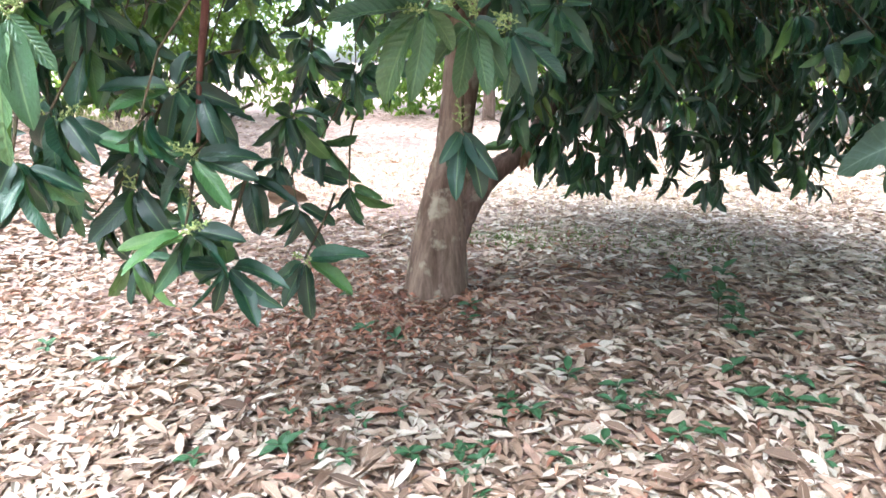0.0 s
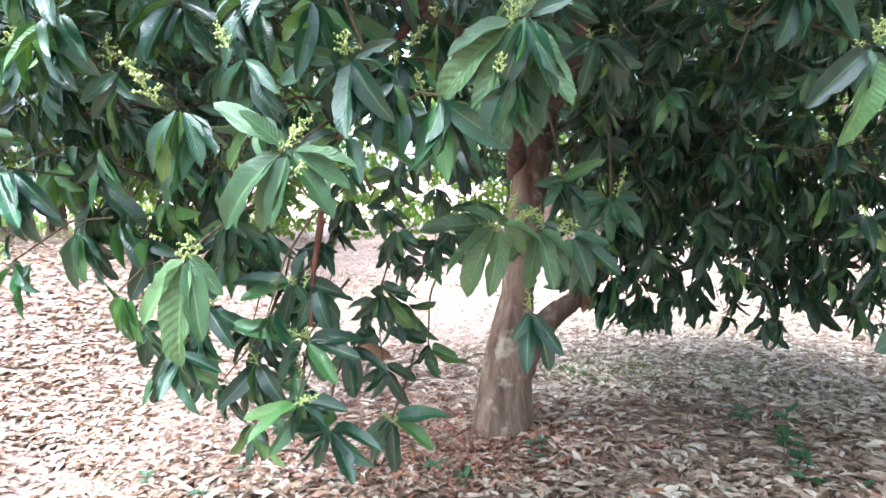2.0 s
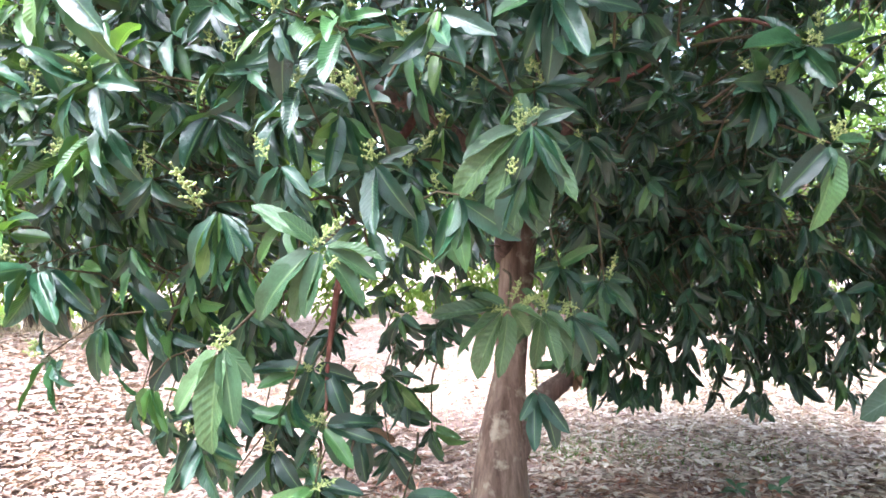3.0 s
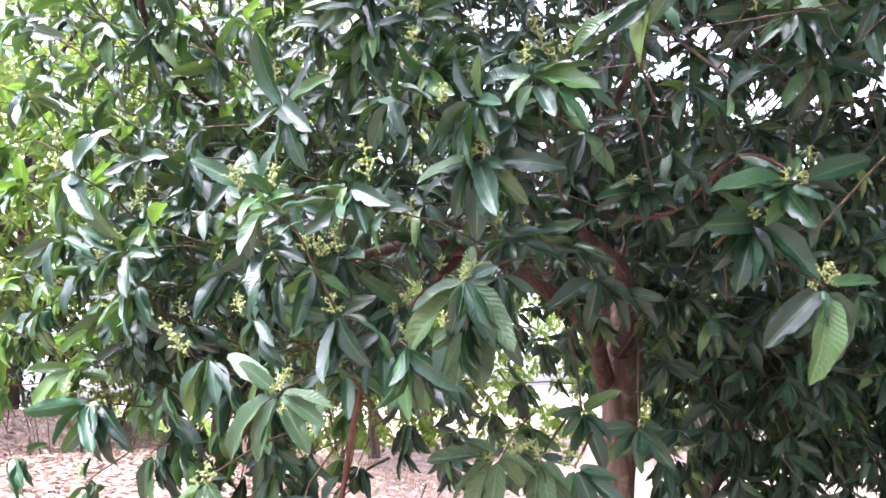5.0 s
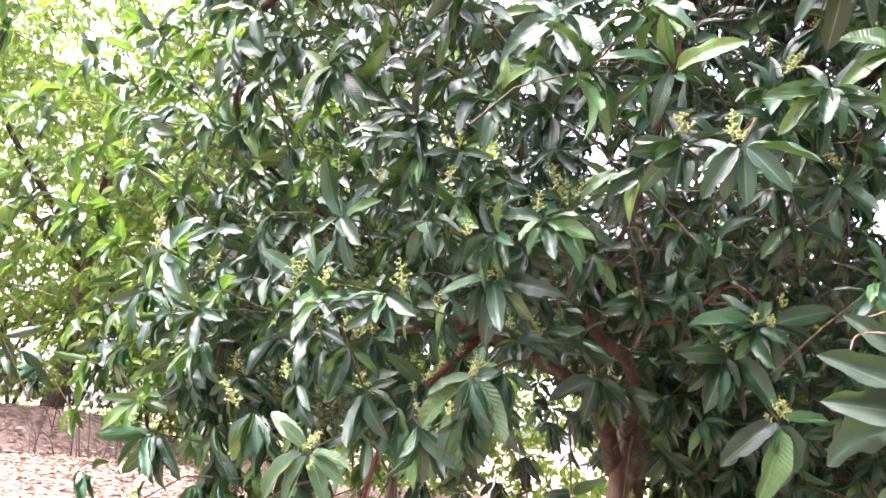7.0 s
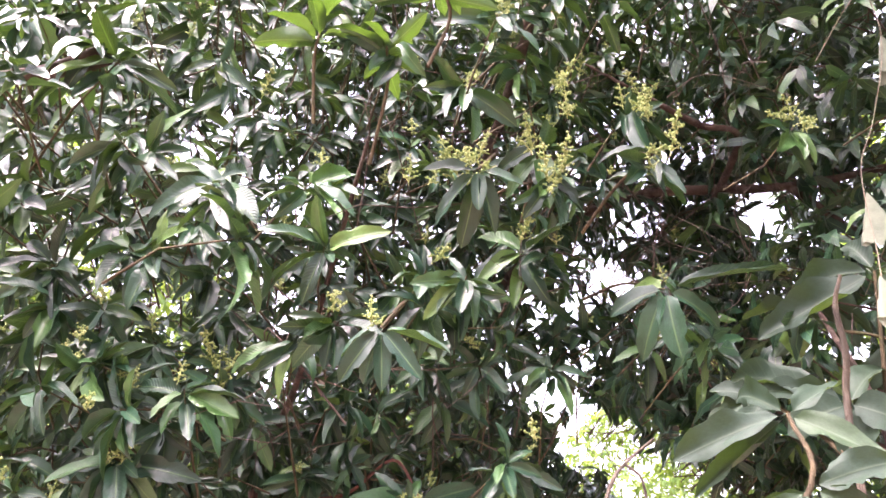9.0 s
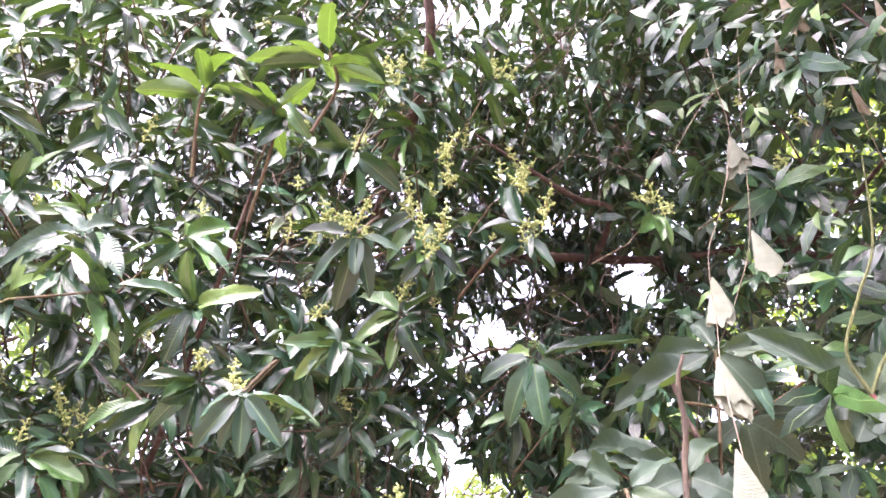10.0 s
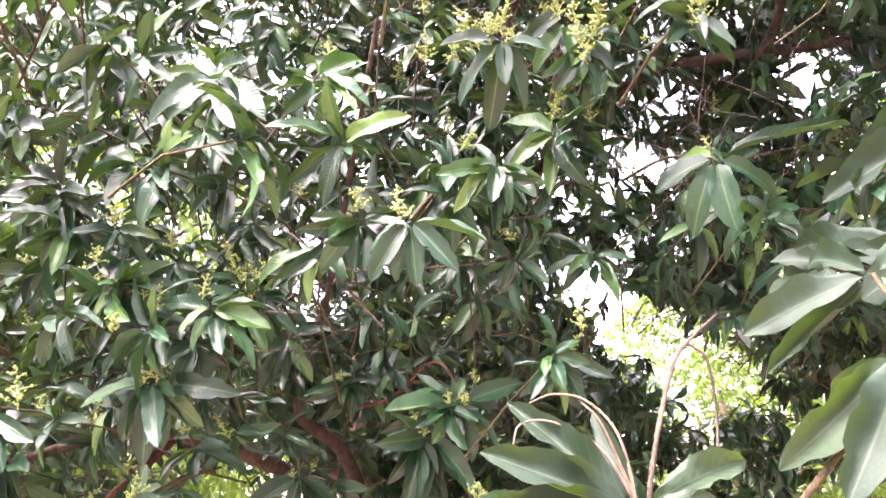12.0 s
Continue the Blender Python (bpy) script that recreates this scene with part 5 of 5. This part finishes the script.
for k, (x, y, z, s, rz) in enumerate([(2.24, 0.63, 3.47, 1.0, 10), (2.215, 0.645, 3.1, 1.05, 60), (2.09, 0.72, 2.97, 1.05, 140), (1.955, 0.61, 2.66, 1.05, 200), (1.88, 0.53, 2.4, 1.0, 20), (2.25, 0.26, 3.72, 0.95, 90), (2.27, 0.35, 3.62, 0.7, 160),
                                      (2.55, 0.25, 3.47, 1.0, 0), (2.56, 0.22, 3.72, 0.9, 120), (2.46, 0.34, 3.46, 0.65, 220), (2.64, 0.45, 3.1, 0.75, 300)]):
    shrunk = k >= 5
    lv, lf, lu = limp_leaf(k + 3, 0.21, 0.024) if shrunk else limp_leaf(k + 3)
    lob = part("limp_leaf", mesh_from("limp_leaf", lv, lf, WITHERED if shrunk else WILTED, lu), vine, "shrivelled tan leaf hanging folded" if shrunk else "pale grey-green leaf hanging folded")
    lob.matrix_basis = pose(x, y, z, br.uniform(-6, 6), br.uniform(-8, 8), -25 + 0.12 * (rz - 130)) @ Matrix.Scale(s, 4)

# flower buds beside the vine
vr = np.random.default_rng(17)
for x, y, z in ((2.42, 0.39, 3.44), (2.37, 0.45, 3.41), (2.32, 0.53, 3.32), (2.27, 0.58, 3.6)):
    sp = part("panicle", SPRAY_MESHES[int(vr.choice([1, 3]))], tree, "yellow-green flower buds")
    sp.matrix_basis = pose(x, y, z - 0.04, vr.uniform(-25, 25), vr.uniform(-25, 25), vr.uniform(0, 360)) @ Matrix.Scale(vr.uniform(0.6, 0.8), 4)

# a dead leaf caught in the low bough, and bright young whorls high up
DEAD = leaf_material("dead_leaf", [(0.0, (0.1, 0.045, 0.03)), (1.0, (0.2, 0.115, 0.06))], (0.25, 0.16, 0.09), rough=0.6, glow=0.1, trans=(0.4, 0.2, 0.08), per_object=True)
dead = mesh_from("dead_leaf", *BROAD_BLADES[0][:2], DEAD, BROAD_BLADES[0][2])
put_leaf(dead, tree, (-0.66, 2.42, 0.97), (1.0, 0.05, -0.1), (0.0, -0.8, 0.7), 0.17, 0.085, "dead_leaf", "brown dead leaf caught in the twigs")
for k in range(9):
    put_leaf(dead, tree, (0.52 + hr.normal(0, 0.04), 4.02 + hr.normal(0, 0.04), 1.02 + hr.uniform(-0.06, 0.06)), (hr.normal(0, 0.3), hr.normal(0, 0.3), -1.0), (hr.normal(0, 0.6), -1.0, 0.1), hr.uniform(0.14, 0.2), 0.05, "dead_leaf", "limp red-brown dead leaf")
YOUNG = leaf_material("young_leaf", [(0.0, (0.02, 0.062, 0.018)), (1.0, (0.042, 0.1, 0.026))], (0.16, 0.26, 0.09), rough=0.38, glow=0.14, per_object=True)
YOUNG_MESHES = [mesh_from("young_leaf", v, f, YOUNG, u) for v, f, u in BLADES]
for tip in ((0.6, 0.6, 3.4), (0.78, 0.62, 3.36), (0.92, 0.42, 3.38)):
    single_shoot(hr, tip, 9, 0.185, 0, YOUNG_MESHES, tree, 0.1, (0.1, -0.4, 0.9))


# ---- plants and grass on the ground ----
WEED_MESHES = [mesh_from("leaf", *blade(k + 120, 6, c, 0.0, 0.7, 0.1)[:2], WEED, blade(k + 120, 6, c, 0.0, 0.7, 0.1)[2]) for k, c in enumerate((0.1, 0.3, 0.5))]


def weed(r, x, y, height, leaves, size, label="small green weed among fallen leaves", width=0.5):
    z0 = float(ground_height(x, y))
    w = tagged(new("weed"), label, "weed", "weeds in the litter")
    limb("stem", w, [(x, y, z0 - 0.02), (x + r.normal(0, 0.01), y + r.normal(0, 0.01), z0 + height * 0.5), (x + r.normal(0, 0.03), y + r.normal(0, 0.03), z0 + height)], [0.003, 0.0025, 0.0015], TWIG, 5, 3)
    for k in range(leaves):
        a = k * 2.4 + r.uniform(0, 0.6)
        h = z0 + height * r.uniform(0.35, 1.0)
        ln = size * r.uniform(0.7, 1.2)
        put_leaf(WEED_MESHES[k % 3], w, (x, y, h), (np.cos(a), np.sin(a), r.uniform(0.0, 0.6)), (0, 0, 1), ln, ln * width * r.uniform(0.8, 1.2))


wr = np.random.default_rng(9)
weed(wr, 1.47, 3.3, 0.34, 14, 0.1, "leafy green seedling standing in the litter")
weed(wr, 1.52, 3.22, 0.16, 8, 0.08)
weed(wr, 1.51, 4.07, 0.1, 7, 0.11, "small green seedling by a pale fallen leaf")
for cx, cy, n, sp in ((-0.48, 2.4, 6, 0.16), (0.86, 2.44, 9, 0.28), (0.37, 2.5, 5, 0.15), (1.35, 2.5, 7, 0.22), (0.2, 2.05, 4, 0.15), (-0.5, 2.15, 4, 0.2), (0.5, 2.08, 4, 0.14), (-0.1, 2.1, 4, 0.14), (1.65, 3.1, 3, 0.1), (-0.25, 3.3, 3, 0.12), (0.25, 3.6, 2, 0.1), (1.1, 2.05, 4, 0.2), (-0.8, 3.9, 2, 0.2), (-2.0, 3.2, 4, 0.4)):
    for _ in range(n):
        weed(wr, cx + wr.normal(0, sp), cy + wr.normal(0, sp * 0.5), wr.uniform(0.02, 0.08), int(wr.integers(3, 6)), wr.uniform(0.045, 0.1), width=0.42)


def grass(r, n, cx, cy, sx, sy, tall):
    x, y = r.normal(cx, sx, n), r.normal(cy, sy, n)
    base = np.stack([x, y, ground_height(x, y)], -1)
    a = r.uniform(0, 6.28, n)
    way = np.stack([np.cos(a) * 0.5, np.sin(a) * 0.5, np.ones(n)], -1)
    ln = tall * r.uniform(0.5, 1.2, n)
    return strips(base, way, np.stack([np.cos(a), np.sin(a), -0.2 * np.ones(n)], -1), ln, np.full(n, 0.007), r.uniform(0.1, 0.8, n), 2, 0.1, 0, 0.0, seed=int(r.integers(1e6)))


gv, gfc, gu = join([grass(wr, 900, 1.0, 5.3, 0.35, 0.25, 0.09), grass(wr, 500, 1.9, 5.0, 0.3, 0.25, 0.08), grass(wr, 400, 0.4, 5.4, 0.3, 0.2, 0.08), grass(wr, 250, 3.2, 4.4, 0.3, 0.25, 0.07)])
part("green_grass", mesh_from("green_grass", gv, gfc, GRASS_GREEN, gu), ground, "short green grass tufts", "stuff")
gv, gfc, gu = join([grass(wr, 5000, 2.5, 9.0, 3.2, 1.3, 0.16), grass(wr, 3000, -2.5, 9.0, 3.0, 1.3, 0.16), grass(wr, 3500, 7.5, 8.5, 3.0, 2.4, 0.2), grass(wr, 1500, -6.5, 9.3, 1.5, 0.6, 0.4)])
gv2 = join([grass(wr, 5200, 2.6, 7.0, 1.5, 0.9, 0.1), grass(wr, 2200, -1.6, 7.5, 1.0, 0.8, 0.09)])
part("straw", mesh_from("straw", gv2[0], gv2[1], GRASS, gv2[2]), ground, "bleached straw lying behind the tree", "stuff")
part("dry_grass", mesh_from("dry_grass", gv, gfc, GRASS, gu), ground, "pale dry grass", "stuff")


# ---- brush on the bank, sticks ----
def brush(r, x, y, height, n):
    z0 = float(ground_height(x, y))
    b = tagged(new("brush"), "dry leafless brush and cut stems on the bank", "brush", "brush on the bank")
    for k in range(n):
        a, l = r.uniform(0, 6.28), height * r.uniform(0.5, 1.1)
        dx, dy = r.uniform(0.1, 1.1) * l * np.cos(a), r.uniform(0.1, 1.1) * l * np.sin(a)
        px, py = x + r.normal(0, 0.3), y + r.normal(0, 0.35)
        limb("stem", b, [(px, py, z0 - 0.25), (px + dx * 0.4, py + dy * 0.4, z0 + l * 0.55), (px + dx, py + dy, z0 + l)], [0.009, 0.007, 0.003], STICK if k % 3 else BRANCH, 5, 3, 0.03)


for x, y, h in ((-7.6, 4.3, 0.7), (-7.9, 5.2, 0.9), (-8.2, 3.6, 0.8), (-7.7, 6.3, 0.8), (-7.4, 7.4, 0.7), (-6.9, 5.4, 0.6), (-8.1, 4.6, 0.9)):
    brush(wr, x, y, h, 7)


def shrub(r, name, x, y, radius, height, n, mat, label):
    z0 = float(ground_height(x, y))
    s = tagged(new(name), label, "shrub", "shrubs at the field's edge")
    for k in range(4):
        a = k * 1.6
        limb("stem", s, [(x, y, z0 - 0.1), (x + 0.3 * radius * np.cos(a), y + 0.3 * radius * np.sin(a), z0 + height * 0.4), (x + 0.6 * radius * np.cos(a), y + 0.6 * radius * np.sin(a), z0 + height * 0.8)], [0.03, 0.02, 0.01], BRANCH, 5, 3)
    a, z, q = r.uniform(0, 6.28, n), r.uniform(0.1, 1, n), np.sqrt(r.uniform(0.1, 1, n))
    R = radius * q * np.sqrt(np.clip(1 - (z - 0.4) ** 2 / 0.45, 0.05, 1)) * (1 + 0.2 * np.sin(3 * a + 5 * z))
    tips = np.stack([x + R * np.cos(a), y + R * np.sin(a), z0 + height * z], -1)
    ax = unit(np.stack([np.cos(a), np.sin(a), 0.6 * np.ones(n)], -1) + r.normal(0, 0.5, (n, 3)))
    f = foliage(r, tips, ax, 0.12, BLADES_FAR, (5, 9))
    part("leafage", mesh_from("leafage", *f[:2], mat, f[2]), s, "", "stuff")


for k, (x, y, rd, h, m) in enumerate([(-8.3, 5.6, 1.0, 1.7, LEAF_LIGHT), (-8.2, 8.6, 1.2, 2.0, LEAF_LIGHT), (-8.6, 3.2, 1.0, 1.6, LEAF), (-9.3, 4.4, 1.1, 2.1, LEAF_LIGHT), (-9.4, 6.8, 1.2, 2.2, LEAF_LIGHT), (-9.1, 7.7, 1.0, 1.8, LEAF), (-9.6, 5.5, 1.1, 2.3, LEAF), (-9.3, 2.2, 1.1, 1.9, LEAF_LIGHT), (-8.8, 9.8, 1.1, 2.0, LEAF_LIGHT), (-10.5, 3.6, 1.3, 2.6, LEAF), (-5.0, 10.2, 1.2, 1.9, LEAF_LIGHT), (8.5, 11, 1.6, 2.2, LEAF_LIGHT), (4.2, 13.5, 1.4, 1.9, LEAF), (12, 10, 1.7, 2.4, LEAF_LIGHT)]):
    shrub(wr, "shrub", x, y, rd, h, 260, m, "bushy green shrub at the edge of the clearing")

# ---- the far edge of the orchard ----
hn = 2600
hx, hy = wr.uniform(-30, 30, hn), wr.uniform(17, 21, hn)
htips = np.stack([hx, hy, 0.1 + np.where(hx < 4, 1.3, 2.3) * wr.uniform(0, 1, hn) * (1 + 0.3 * np.sin(hx * 0.9))], -1)
haxes = unit(np.stack([wr.normal(0, 0.5, hn), -np.ones(hn), 0.6 * np.ones(hn)], -1))
hf = foliage(wr, htips, haxes, 0.3, BLADES_FAR, (6, 9))
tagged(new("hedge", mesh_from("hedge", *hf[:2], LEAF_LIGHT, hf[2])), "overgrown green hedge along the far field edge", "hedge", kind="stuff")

# ---- fallen leaves that can be told apart ----
FALLEN_MESHES = [mesh_from("fallen_leaf", *blade(k + 200, 5, c, 0.05, 0.6, tw)[:2], DRY_ONE, blade(k + 200, 5, c, 0.05, 0.6, tw)[2]) for k, (c, tw) in enumerate(((0.1, 0.2), (-0.3, 0.3), (0.4, -0.3), (-0.15, 0.5), (0.25, 0.0)))]
for k in range(290):
    x, y = wr.uniform(-1.7, 1.9), wr.uniform(1.75, 3.1)
    a, ln = wr.uniform(0, 6.28), wr.uniform(0.085, 0.15)
    way = (np.cos(a), np.sin(a), wr.normal(0.05, 0.12))
    put_leaf(FALLEN_MESHES[k % 5], ground, (x, y, float(ground_height(x, y)) + 0.035), way, (wr.normal(0, 0.3), wr.normal(0, 0.3), 1), ln, ln * wr.uniform(0.24, 0.36), "fallen_leaf")
